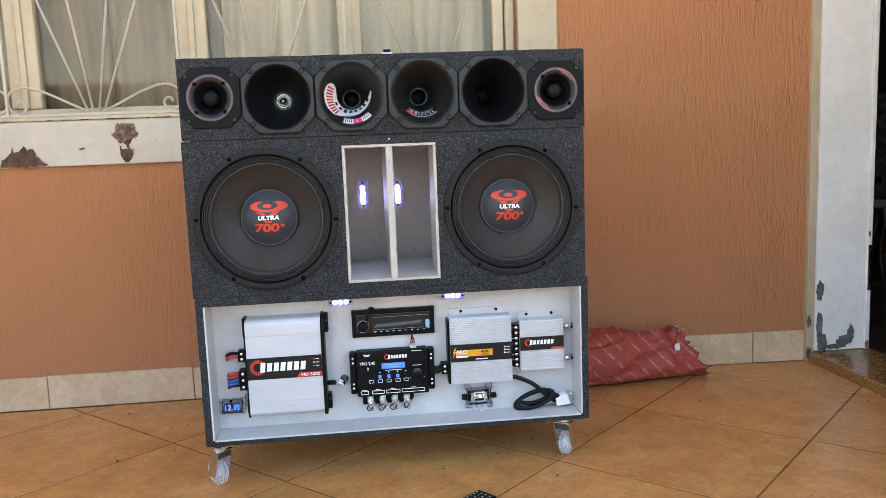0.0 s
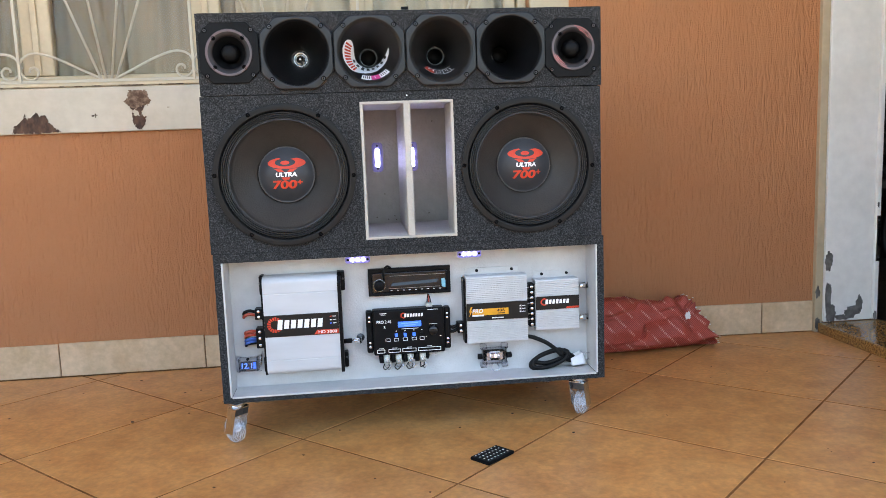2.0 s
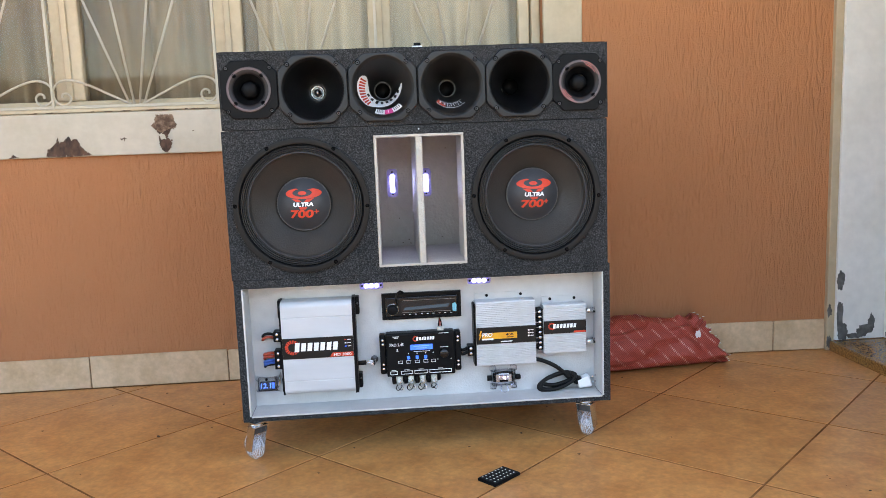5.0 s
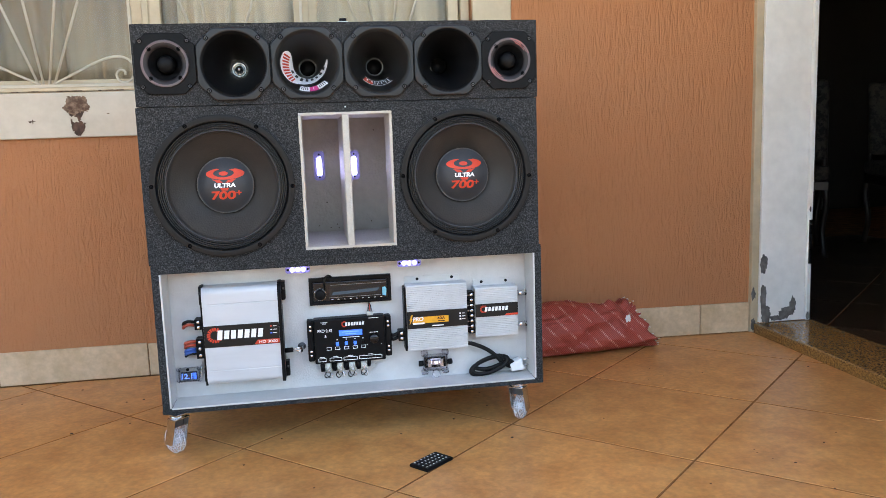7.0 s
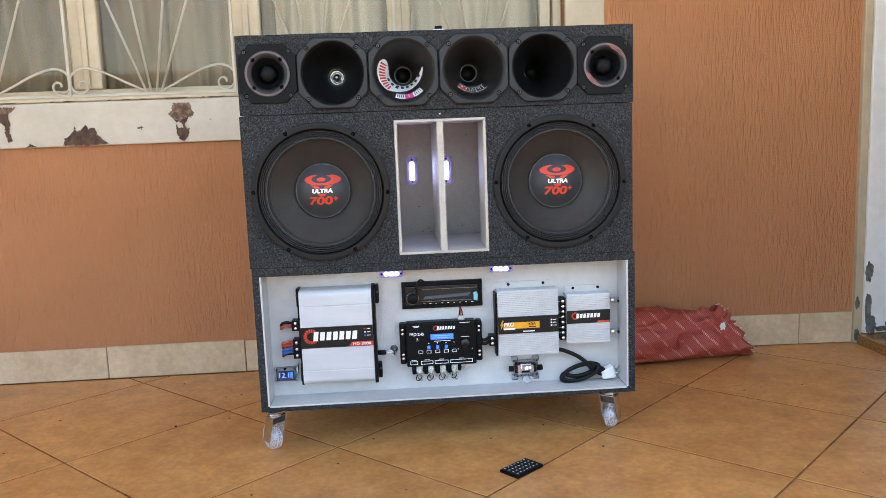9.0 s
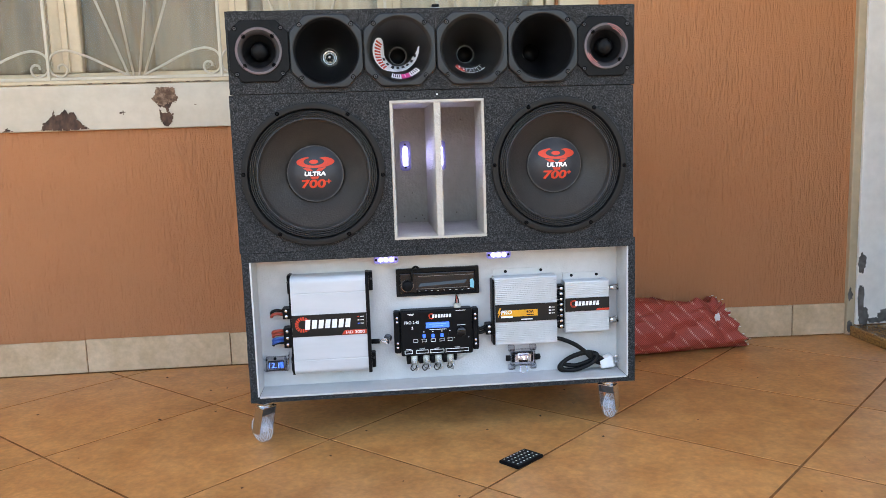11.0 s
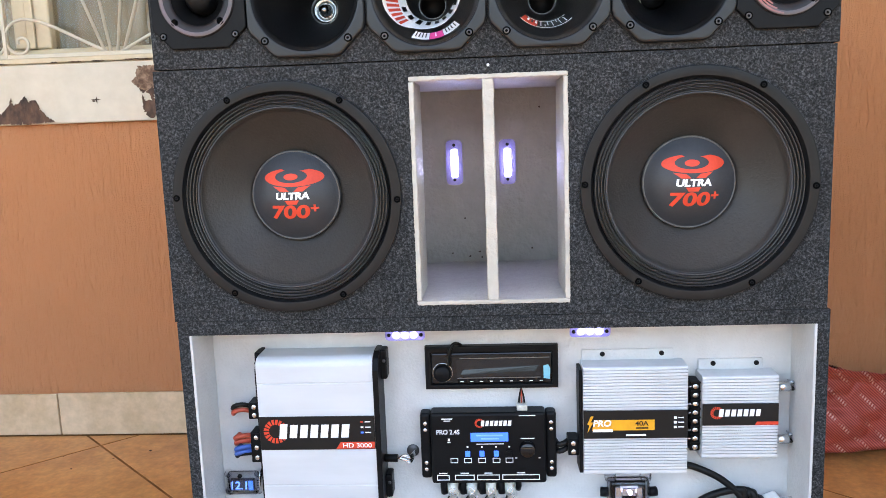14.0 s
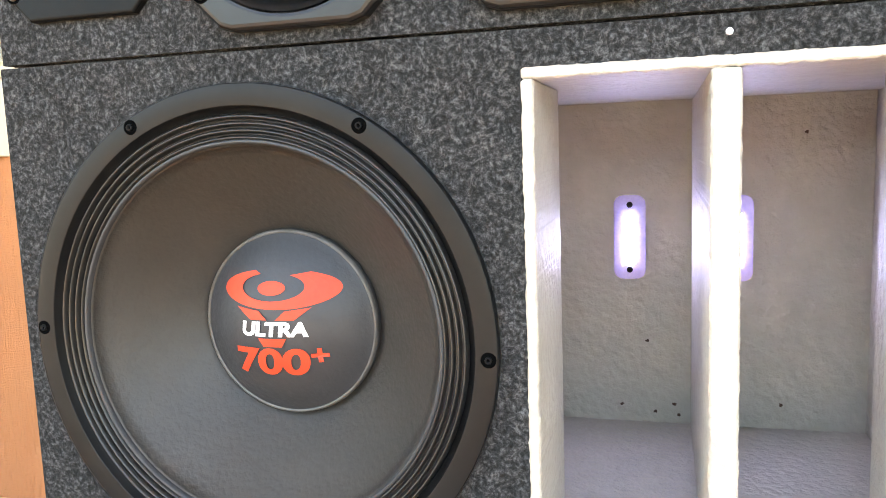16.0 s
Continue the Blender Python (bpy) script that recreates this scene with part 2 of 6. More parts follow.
CAP_RING = material("cap_ring_grey", (0.085, 0.080, 0.075), 0.4, second=(0.05, 0.047, 0.044), scale=60, bump=0.3)
RED_PRINT = material("red_print", (0.62, 0.058, 0.026), 0.5, second=(0.54, 0.046, 0.021), scale=40, bump=0.05, spec=0.3)
WHITE_PRINT = material("white_print", (0.82, 0.82, 0.82), 0.45, second=(0.75, 0.75, 0.75), scale=40, bump=0.05)
# two lighter copies of the curtain cloth; reflected sky is put into their colour
CURTAIN_MID = material("curtain_cloth_half_reflecting", (0.46, 0.37, 0.28), 0.9, second=(0.34, 0.27, 0.20), scale=6, fine=300, bump=0.2, stretch=(1, 1, 0.2))
CURTAIN_REFLECT = material("curtain_cloth_reflecting", (0.74, 0.64, 0.51), 0.9, second=(0.60, 0.51, 0.40), scale=6, fine=300, bump=0.2, stretch=(1, 1, 0.2))
PINK_PRINT = material("pink_print", (0.70, 0.05, 0.24), 0.45, bump=0.05)
BLACK_PRINT = material("black_print", (0.006, 0.006, 0.0065), 0.35, scale=30, bump=0.03, spec=0.3)
# for flat discs; the shade inside holes and notches is put into the colour
HOLE_SHADE = material("hole_shade", (0.002, 0.002, 0.002), 0.9, scale=30, bump=0.0, spec=0.02)
ORANGE_PRINT = material("orange_print", (0.80, 0.36, 0.02), 0.4, scale=30, bump=0.03)
ALUMINIUM = material("white_aluminium", (0.51, 0.52, 0.535), 0.42, second=(0.475, 0.485, 0.50), scale=6, fine=200, bump=0.05, stretch=(0.2, 1, 1))
SILVER = material("silver_extrusion", (0.57, 0.58, 0.595), 0.40, 0.1, second=(0.54, 0.55, 0.565), scale=6, fine=200, bump=0.05)
CHROME = material("chrome", (0.75, 0.75, 0.76), 0.2, 1.0, second=(0.6, 0.6, 0.61), scale=40, bump=0.05)
DULL_METAL = material("dull_metal", (0.24, 0.25, 0.26), 0.34, 1.0, second=(0.12, 0.13, 0.14), scale=60, bump=0.05)
STEEL = material("dark_screw_steel", (0.09, 0.09, 0.095), 0.4, 0.8, scale=60, bump=0.1)
GLOSS_BLACK = material("gloss_black", (0.005, 0.005, 0.006), 0.12, scale=10, bump=0.02, spec=0.4)
RING_GREY = material("tweeter_ring", (0.060, 0.050, 0.053), 0.35, 0.2, second=(0.095, 0.060, 0.064), scale=14, bump=0.05)
BEZEL_GREY = material("tweeter_bezel", (0.016, 0.014, 0.015), 0.42, second=(0.022, 0.018, 0.019), scale=14, bump=0.04, spec=0.2)
RING_RED = material("tweeter_red_print", (0.42, 0.10, 0.09), 0.4, second=(0.16, 0.08, 0.08), scale=30, bump=0.05)
THROAT_METAL = material("throat_metal", (0.42, 0.44, 0.44), 0.25, 1.0, second=(0.2, 0.21, 0.22), scale=60, bump=0.05)
CLEAR_WHEEL = material("clear_wheel_plastic", (0.80, 0.80, 0.83), 0.15, second=(0.70, 0.70, 0.74), scale=30, bump=0.02)
CLEAR_WHEEL.node_tree.nodes["Principled BSDF"].inputs["Alpha"].default_value = 0.24
WHEEL_RIB = material("frosted_rib_plastic", (0.70, 0.70, 0.73), 0.25, second=(0.55, 0.55, 0.60), scale=40, bump=0.02)
CLEAR = glass_material("clear_plastic", (0.93, 0.93, 0.95), 0.08, 1.5)
WINDOW_GLASS = glass_material("window_glass", (0.88, 0.86, 0.82), 0.0, 1.28)
CURTAIN = material("curtain_cloth", (0.37, 0.285, 0.20), 0.9, second=(0.26, 0.20, 0.14), scale=6, fine=300, bump=0.2, stretch=(1, 1, 0.2))
LAMP_LENS = material("lamp_lens", (0.8, 0.8, 0.85), 0.4, emit=(0.36, 0.42, 1.0), power=4.2, bump=0)
STRIP_LENS = material("strip_lamp_lens", (0.8, 0.8, 0.85), 0.4, emit=(0.40, 0.46, 1.0), power=16.0, bump=0)
# clear housing; the lamp's light in it is put into colour and emission
GLOWING_HOUSING = material("housing_with_lamp_glow", (0.24, 0.22, 0.46), 0.2, second=(0.17, 0.16, 0.38), scale=60, bump=0.02, emit=(0.26, 0.24, 1.0), power=0.02)
BLUE_DISPLAY = material("blue_display", (0.02, 0.08, 0.45), 0.3, emit=(0.02, 0.14, 1.0), power=0.22, bump=0)
BLUE_GLOW = material("blue_digit", (0.1, 0.25, 0.9), 0.3, emit=(0.06, 0.20, 1.0), power=0.35, bump=0)
RED_WIRE = material("red_wire", (0.42, 0.06, 0.03), 0.45, bump=0.05)
BLUE_WIRE = material("blue_wire", (0.03, 0.10, 0.38), 0.45, bump=0.05)
CABLE = material("black_cable", (0.005, 0.005, 0.005), 0.45, scale=30, fine=300, bump=0.1, spec=0.18)
WHITE_PLASTIC = material("white_plastic", (0.80, 0.80, 0.80), 0.35, scale=10, bump=0.03)
PALE_SLEEVE = material("pale_sleeve", (0.55, 0.55, 0.50), 0.3, second=(0.30, 0.30, 0.26), scale=90, fine=300, bump=0.3)
SACK = sack_material()
CEILING_PAINT = material("unseen_ceiling_paint", (0.66, 0.65, 0.61), 0.8, scale=2, fine=60, bump=0.1)
YARD = material("unseen_yard_ground", (0.42, 0.375, 0.32), 0.9, second=(0.34, 0.30, 0.25), scale=1.5, fine=60, bump=0.3)
UNSEEN_YARD_WALL = material("unseen_yard_wall_dark", (0.050, 0.050, 0.042), 0.9, second=(0.025, 0.028, 0.022), scale=1.2, fine=60, bump=0.3)
UNSEEN_END_WALL = material("unseen_end_wall_grey", (0.16, 0.16, 0.155), 0.9, second=(0.10, 0.10, 0.095), scale=1.5, fine=60, bump=0.3)
# room walls, painted near black for the missing light
ROOM_DARKNESS = material("room_darkness", (0.05, 0.043, 0.036), 0.8, scale=2, bump=0.1)
DARK_WOOD = material("dark_wood", (0.015, 0.009, 0.006), 0.35, second=(0.01, 0.006, 0.004), scale=10, stretch=(4, 4, 0.5), bump=0.1)
# pale floral cloth, coloured dark for the shadow it stands in
SHADED_FLORAL = material("shaded_floral_cloth", (0.055, 0.046, 0.036), 0.85, second=(0.010, 0.008, 0.006), scale=30, fine=200, bump=0.2, contrast=(0.46, 0.56))


# ---- building blocks ----
def smooth(bm, on=True):
    for f in bm.faces:
        f.smooth = on
    return bm


def finish(name, bm, mat):
    me = bpy.data.meshes.new(name)
    bmesh.ops.recalc_face_normals(bm, faces=bm.faces)
    bm.to_mesh(me)
    bm.free()
    me.materials.append(mat)
    return me


def thing(name, at, label, category, group="", kind=""):
    """An Empty at a thing's base; its parts are meshes in world places."""
    ob = new(name)
    ob.empty_display_size = 0.05
    ob.matrix_basis = Matrix.Translation(at)
    return tagged(ob, label, category, group, kind)


def part(name, bm, mat, parent, label=""):
    ob = new(name, finish(name, bm, mat))
    ob.parent = parent
    if parent.data is None:
        ob.matrix_parent_inverse = parent.matrix_basis.inverted()
    return tagged(ob, label)


def structure(name, bm, mat, label, category):
    return tagged(new(name, finish(name, bm, mat)), label, category, "", "structure")


def box(lo, hi, bevel=0.0, segments=2, bm=None):
    b = bmesh.new()
    x0, y0, z0 = lo
    x1, y1, z1 = hi
    v = [b.verts.new(p) for p in ((x0, y0, z0), (x1, y0, z0), (x1, y1, z0), (x0, y1, z0), (x0, y0, z1), (x1, y0, z1), (x1, y1, z1), (x0, y1, z1))]
    for f in ((0, 3, 2, 1), (4, 5, 6, 7), (0, 1, 5, 4), (1, 2, 6, 5), (2, 3, 7, 6), (3, 0, 4, 7)):
        b.faces.new([v[i] for i in f])
    if bevel:
        bmesh.ops.bevel(b, geom=list(b.edges), offset=bevel, segments=segments, affect="EDGES", profile=0.5)
    return join(bm, b) if bm else b


def join(bm, other):
    """Adds other's faces to bm and frees other."""
    m = {v: bm.verts.new(v.co) for v in other.verts}
    for f in other.faces:
        g = bm.faces.new([m[v] for v in f.verts])
        g.smooth = f.smooth
    other.free()
    return bm


def moved(bm, m):
    bmesh.ops.transform(bm, matrix=m, verts=bm.verts)
    return bm


def lathe(profile, cx, cz, steps=48, a0=0.0, a1=360.0, squash=1.0):
    """Turns a profile of (radius, y) round a level axis along y through (cx, cz)."""
    b = bmesh.new()
    whole = abs(a1 - a0) >= 359.9
    count = steps if whole else steps + 1
    rings = []
    for r, y in profile:
        if r < 1e-5:
            rings.append([b.verts.new((cx, y, cz))] * count)
        else:
            rings.append([b.verts.new((cx + r * math.cos(a), y, cz + r * math.sin(a) * squash)) for a in (radians(a0 + (a1 - a0) * i / steps) for i in range(count))])
    for p, q in zip(rings, rings[1:]):
        for i in range(steps):
            j = (i + 1) % count
            quad = []
            for v in (p[i], p[j], q[j], q[i]):
                if v not in quad:
                    quad.append(v)
            if len(quad) > 2:
                b.faces.new(quad)
    return smooth(b)


def prism(outline, y0, y1, bevel=0.0, hole=None):
    """A plate with an (x, z) outline between two depths; with a hole outline of as many corners, a ring."""
    b = bmesh.new()
    f0 = [b.verts.new((x, y0, z)) for x, z in outline]
    f1 = [b.verts.new((x, y1, z)) for x, z in outline]
    n = len(outline)
    for i in range(n):
        b.faces.new((f0[i], f0[(i + 1) % n], f1[(i + 1) % n], f1[i]))
    if hole:
        h0 = [b.verts.new((x, y0, z)) for x, z in hole]
        h1 = [b.verts.new((x, y1, z)) for x, z in hole]
        for i in range(n):
            j = (i + 1) % n
            b.faces.new((h0[i], h1[i], h1[j], h0[j]))
            b.faces.new((f0[i], h0[i], h0[j], f0[j]))
            b.faces.new((f1[i], f1[j], h1[j], h1[i]))
    else:
        b.faces.new(f0)
        b.faces.new(list(reversed(f1)))
    if bevel:
        edges = [e for e in b.edges if abs(e.verts[0].co.y - e.verts[1].co.y) < 1e-6 and abs(e.verts[0].co.y - min(y0, y1)) < 1e-6 and len(e.link_faces) == 2
                 and any(abs(f.normal.y) < 0.5 for f in e.link_faces)]
        b.normal_update()
        edges = [e for e in edges if e.calc_face_angle(0) > 0.5]
        bmesh.ops.bevel(b, geom=edges, offset=bevel, segments=3, affect="EDGES", profile=0.5)
    return b


def tube(points, radius, sides=8, flat=1.0):
    """A round bar along a smooth line through the points."""
    b = bmesh.new()
    pts = [Vector(p) for p in points]
    rings = []
    up = Vector((0.02, 1, 0.03)).normalized()
    for i, p in enumerate(pts):
        d = (pts[min(i + 1, len(pts) - 1)] - pts[max(i - 1, 0)]).normalized()
        s = d.cross(up)
        s = s.normalized() if s.length > 0.05 else d.cross(Vector((1, 0.1, 0))).normalized()
        t = s.cross(d).normalized()
        rings.append([b.verts.new(p + radius * (math.cos(a) * s + flat * math.sin(a) * t)) for a in (2 * math.pi * k / sides for k in range(sides))])
    for p, q in zip(rings, rings[1:]):
        for k in range(sides):
            b.faces.new((p[k], p[(k + 1) % sides], q[(k + 1) % sides], q[k]))
    b.faces.new(list(reversed(rings[0])))
    b.faces.new(rings[-1])
    return smooth(b)


def spline(points, steps=8):
    """Catmull-Rom through the points."""
    p = [Vector(q) for q in points]
    p = [2 * p[0] - p[1]] + p + [2 * p[-1] - p[-2]]
    out = []
    for i in range(1, len(p) - 2):
        for k in range(steps):
            t = k / steps
            a, b, c, d = p[i - 1], p[i], p[i + 1], p[i + 2]
            out.append(0.5 * (2 * b + (c - a) * t + (2 * a - 5 * b + 4 * c - d) * t * t + (3 * b - a - 3 * c + d) * t ** 3))
    out.append(p[-2])
    return out


def disc(cx, cz, r, y0, y1, n=16, bevel=0.0):
    return smooth(lathe([(0, y0), (r - bevel, y0), (r, y0 + bevel), (r, y1)], cx, cz, n))


def writing(text, x, z, y, height, width=0.0, slant=0.0, bold=0.0):
    """Letters standing on the plane y, facing -y, centred on (x, z), scaled to a height and a width."""
    cu = bpy.data.curves.new("letters", "FONT")
    cu.body, cu.size, cu.shear, cu.offset = text, 1.0, slant, bold
    cu.extrude = 0.0
    ob = bpy.data.objects.new("letters", cu)
    me = ob.to_mesh()
    b = bmesh.new()
    b.from_mesh(me)
    ob.to_mesh_clear()
    bpy.data.objects.remove(ob)
    xs, ys = [v.co.x for v in b.verts], [v.co.y for v in b.verts]
    sz = height / (max(ys) - min(ys))
    sx = width / (max(xs) - min(xs)) if width else sz
    mx, my = (max(xs) + min(xs)) / 2, (max(ys) + min(ys)) / 2
    for v in b.verts:
        v.co = Vector((x + (v.co.x - mx) * sx, y, z + (v.co.y - my) * sz))
    return b


def blob(x, z, rx, rz, y, seed, rough=0.35, n=90, axis="y"):
    """A thin flake-edged patch with a ragged outline."""
    b = bmesh.new()
    ring = []
    for i in range(n):
        a = 2 * math.pi * i / n
        k = 1 + rough * (noise.fractal(Vector((math.cos(a) * 1.6 + seed * 7.1, math.sin(a) * 1.6, seed * 3.3)), 0.6, 2.0, 5))
        px, pz = rx * k * math.cos(a), rz * k * math.sin(a)
        ring.append(b.verts.new((x + px, y, z + pz)))
    b.faces.new(ring)
    ext = bmesh.ops.extrude_face_region(b, geom=list(b.faces))
    for v in ext["geom"]:
        if isinstance(v, bmesh.types.BMVert):
            v.co.y += 0.0015
    bmesh.ops.triangulate(b, faces=[f for f in b.faces if len(f.verts) > 4])
    return b


def flake(outline, y, seed):
    """A patch of lost paint: straight runs between the corners broken into small ragged teeth, with a thin edge."""
    b = bmesh.new()
    ring = []
    for i, p in enumerate(outline):
        q = outline[(i + 1) % len(outline)]
        length = math.hypot(q[0] - p[0], q[1] - p[1])
        steps = max(2, int(length / 0.0022))
        for k in range(steps):
            f = k / steps
            w = 0.0022 * noise.fractal(Vector((p[0] * 300 + k * 0.9, p[1] * 300, seed)), 0.5, 2.0, 4)
            if (i * 7 + k * 5 + seed) % 13 == 0:
                w += 0.0045
            ring.append(b.verts.new((p[0] + (q[0] - p[0]) * f + w * (q[1] - p[1]) / length, y, p[1] + (q[1] - p[1]) * f - w * (q[0] - p[0]) / length)))
    b.faces.new(ring)
    ext = bmesh.ops.extrude_face_region(b, geom=list(b.faces))
    for v in ext["geom"]:
        if isinstance(v, bmesh.types.BMVert):
            v.co.y += 0.0015
    bmesh.ops.triangulate(b, faces=[f for f in b.faces if len(f.verts) > 4])
    return b


# ---- the setting ----
WALL_Y, RIGHT_X = 0.703, 1.924
DOOR_FAR, DOOR_NEAR, DOOR_TOP = 0.654, -0.62, 2.06
WIN_L, WIN_R, WIN_B, WIN_T = -1.60, 0.957, 0.882, 1.95


def slabs(name, boxes, mat, label, category="wall"):
    b = bmesh.new()
    for lo, hi in boxes:
        box(lo, hi, bm=b)
    return structure(name, b, mat, label, category)


slabs("wall_back", [((-3.0, WALL_Y, 0), (WIN_L, 0.86, 2.75)), ((WIN_R, WALL_Y, 0), (RIGHT_X, 0.86, 2.75)),
                    ((WIN_L, WALL_Y, 0), (WIN_R, 0.86, 0.75)), ((WIN_L, WALL_Y, WIN_T), (WIN_R, 0.86, 2.75))],
      PLASTER, "brown scratched plaster wall behind the speaker stack")
for v in bpy.data.objects["wall_back"].data.vertices:
    if v.co.x > 1.5 and v.co.y < 0.75:
        v.co.y -= 0.040
slabs("wall_right", [((RIGHT_X, DOOR_FAR + 0.004, 0), (2.12, 0.86, 2.75)), ((RIGHT_X, -0.76, 0), (2.12, DOOR_NEAR, 2.75)), ((RIGHT_X, DOOR_NEAR, DOOR_TOP), (2.12, DOOR_FAR + 0.004, 2.75))],
      PLASTER, "brown scratched plaster wall with the doorway")
# unseen ceiling, added to keep sun and open sky off the stack
structure("ceiling", box((-3.0, -1.4, 2.75), (8.2, 4.2, 2.9)), CEILING_PAINT, "pale painted ceiling, unseen, added to shade the porch", "ceiling")
# unseen grey wall, added to hold back light from the left
structure("wall_left_unseen", box((-3.0, -1.4, 0), (-2.85, WALL_Y, 2.75)), UNSEEN_END_WALL, "grey wall at the left end of the porch, unseen, added to dim the light", "wall")
# unseen sunlit ground, added to bounce warm light onto the stack
structure("ground", box((-40, -40, -0.30), (40, 40, -0.02)), YARD, "warm grey yard beyond the porch, unseen, added to bounce light", "ground")
# unseen wall, added and darkened for reflections in black plastic and glass
structure("wall_yard_unseen", box((-14, -9.2, -0.02), (14, -9.0, 1.85)), UNSEEN_YARD_WALL, "dark wall across the yard, unseen, added for its reflection", "wall")

# rooms behind the doorway and the window, their darkness put into the paint
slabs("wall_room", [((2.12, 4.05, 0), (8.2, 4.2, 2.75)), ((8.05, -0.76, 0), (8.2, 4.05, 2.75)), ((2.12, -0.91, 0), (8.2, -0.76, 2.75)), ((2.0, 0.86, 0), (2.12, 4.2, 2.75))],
      ROOM_DARKNESS, "plain walls of the room inside, its darkness put into the paint")
slabs("wall_inner", [((-3.0, 3.0, 0), (2.0, 3.15, 2.75)), ((-3.15, 0.86, 0), (-3.0, 3.15, 2.75))], ROOM_DARKNESS, "plain walls of the room behind the window, darkness put into the paint")

# window surround
b = box((WIN_L - 0.1, 0.689, 0.741), (1.082, 0.76, 0.874), 0.003)
apron = structure("window_sill", b, WHITE_PAINT, "white painted board under the window with flaked paint", "window sill")
part("sill_lip", box((WIN_L - 0.1, 0.684, 0.8745), (0.956, 0.80, 0.887), 0.003), CREAM_PAINT, apron)
b = box((0.9575, 0.690, 0.8745), (1.082, 0.76, 2.05), 0.003)
structure("window_casing", b, CREAM_PAINT, "cream painted flat casing beside the window", "window casing")
WEATHERED_WOOD = material("weathered_wood", (0.25, 0.160, 0.105), 0.9, second=(0.095, 0.050, 0.030), scale=60, fine=200, bump=0.6, contrast=(0.38, 0.6), mottle=0.25)
FLAKES = (
    (1, WEATHERED_WOOD, ((-0.259, 0.861), (-0.207, 0.861), (-0.204, 0.840), (-0.197, 0.829), (-0.205, 0.815), (-0.214, 0.817), (-0.227, 0.801), (-0.256, 0.806), (-0.275, 0.829), (-0.264, 0.838))),
    (2, RUST, ((-0.258, 0.812), (-0.240, 0.805), (-0.230, 0.813), (-0.214, 0.818), (-0.219, 0.806), (-0.226, 0.798), (-0.223, 0.786), (-0.231, 0.784), (-0.236, 0.800), (-0.255, 0.803))),
    (3, RUST, ((-0.253, 0.797), (-0.247, 0.784), (-0.236, 0.786), (-0.212, 0.783), (-0.219, 0.760), (-0.232, 0.744), (-0.244, 0.750), (-0.253, 0.763))),
    (4, RUST, ((-0.596, 0.744), (-0.590, 0.766), (-0.575, 0.773), (-0.562, 0.787), (-0.557, 0.801), (-0.552, 0.786), (-0.540, 0.789), (-0.524, 0.804), (-0.518, 0.794), (-0.500, 0.796), (-0.487, 0.769), (-0.474, 0.757), (-0.460, 0.746), (-0.520, 0.742))),
    (5, WEATHERED_WOOD, ((-0.790, 0.866), (-0.725, 0.864), (-0.737, 0.851), (-0.745, 0.846), (-0.760, 0.842), (-0.788, 0.850))),
    (6, RUST, ((-0.775, 0.846), (-0.748, 0.847), (-0.750, 0.830), (-0.745, 0.815), (-0.750, 0.790), (-0.743, 0.763), (-0.757, 0.760), (-0.764, 0.790), (-0.762, 0.808), (-0.780, 0.825))),
    (7, RUST, ((-0.706, 0.743), (-0.698, 0.748), (-0.690, 0.755), (-0.685, 0.748), (-0.676, 0.744))),
)
for seed, mat, outline in FLAKES:
    part("peeled_patch", flake(outline, 0.6875 - 0.00035 * seed, seed), mat, apron, "brown bare patch where paint has flaked")
for seed, x, z, rx, rz in ((11, -0.361, 0.791, 0.010, 0.0013), (12, -0.359, 0.790, 0.0013, 0.006), (14, -0.366, 0.788, 0.004, 0.0013), (13, -0.149, 0.808, 0.004, 0.001)):
    part("crack", blob(x, z, rx, rz, 0.6882, seed, 0.4, 30), RUST, apron)
b = bmesh.new()
random.seed(5)
for k in range(16):
    x = random.uniform(-0.75, -0.1)
    join(b, blob(x, 0.8755, random.uniform(0.004, 0.02), 0.0012, 0.6825, 20 + k, 0.4, 24))
part("chipped_edge", b, RUST, apron)

window = thing("window_1", (0, 0.78, 0.9), "cream wooden casement window with clear panes and drawn curtains", "window", kind="structure")
STILES = ((-1.05, 0.09), (-0.528, 0.088), (-0.032, 0.088), (0.4425, 0.072))
part("window_sill_rail", box((WIN_L, 0.752, 0.8875), (0.956, 0.80, 0.913), 0.004), CREAM_PAINT, window)
part("head_rail", box((WIN_L, 0.752, 1.90), (0.956, 0.80, WIN_T), 0.004), CREAM_PAINT, window)
for x, w in STILES:
    b = box((x - w / 2, 0.752, 0.9135), (x - 0.004, 0.795, 1.8995), 0.005)
    box((x + 0.004, 0.752, 0.9135), (x + w / 2, 0.795, 1.8995), 0.005, bm=b)
    box((x - 0.010, 0.744, 0.9135), (x + 0.010, 0.7515, 1.8995), 0.003, bm=b)
    part("stile", b, CREAM_PAINT, window)
b = box((0.889, 0.752, 0.9135), (0.925, 0.795, 1.8995), 0.005)
box((0.928, 0.735, 0.9135), (0.956, 0.80, 1.8995), 0.004, bm=b)
part("stile", b, CREAM_PAINT, window)
panes = [(WIN_L, -1.095), (-1.005, -0.572), (-0.484, -0.076), (0.012, 0.4065), (0.4785, 0.889)]
for x0, x1 in panes:
    p = part("pane", box((x0, 0.772, 0.913), (x1, 0.776, 1.90)), WINDOW_GLASS, window)
    p.visible_shadow = False


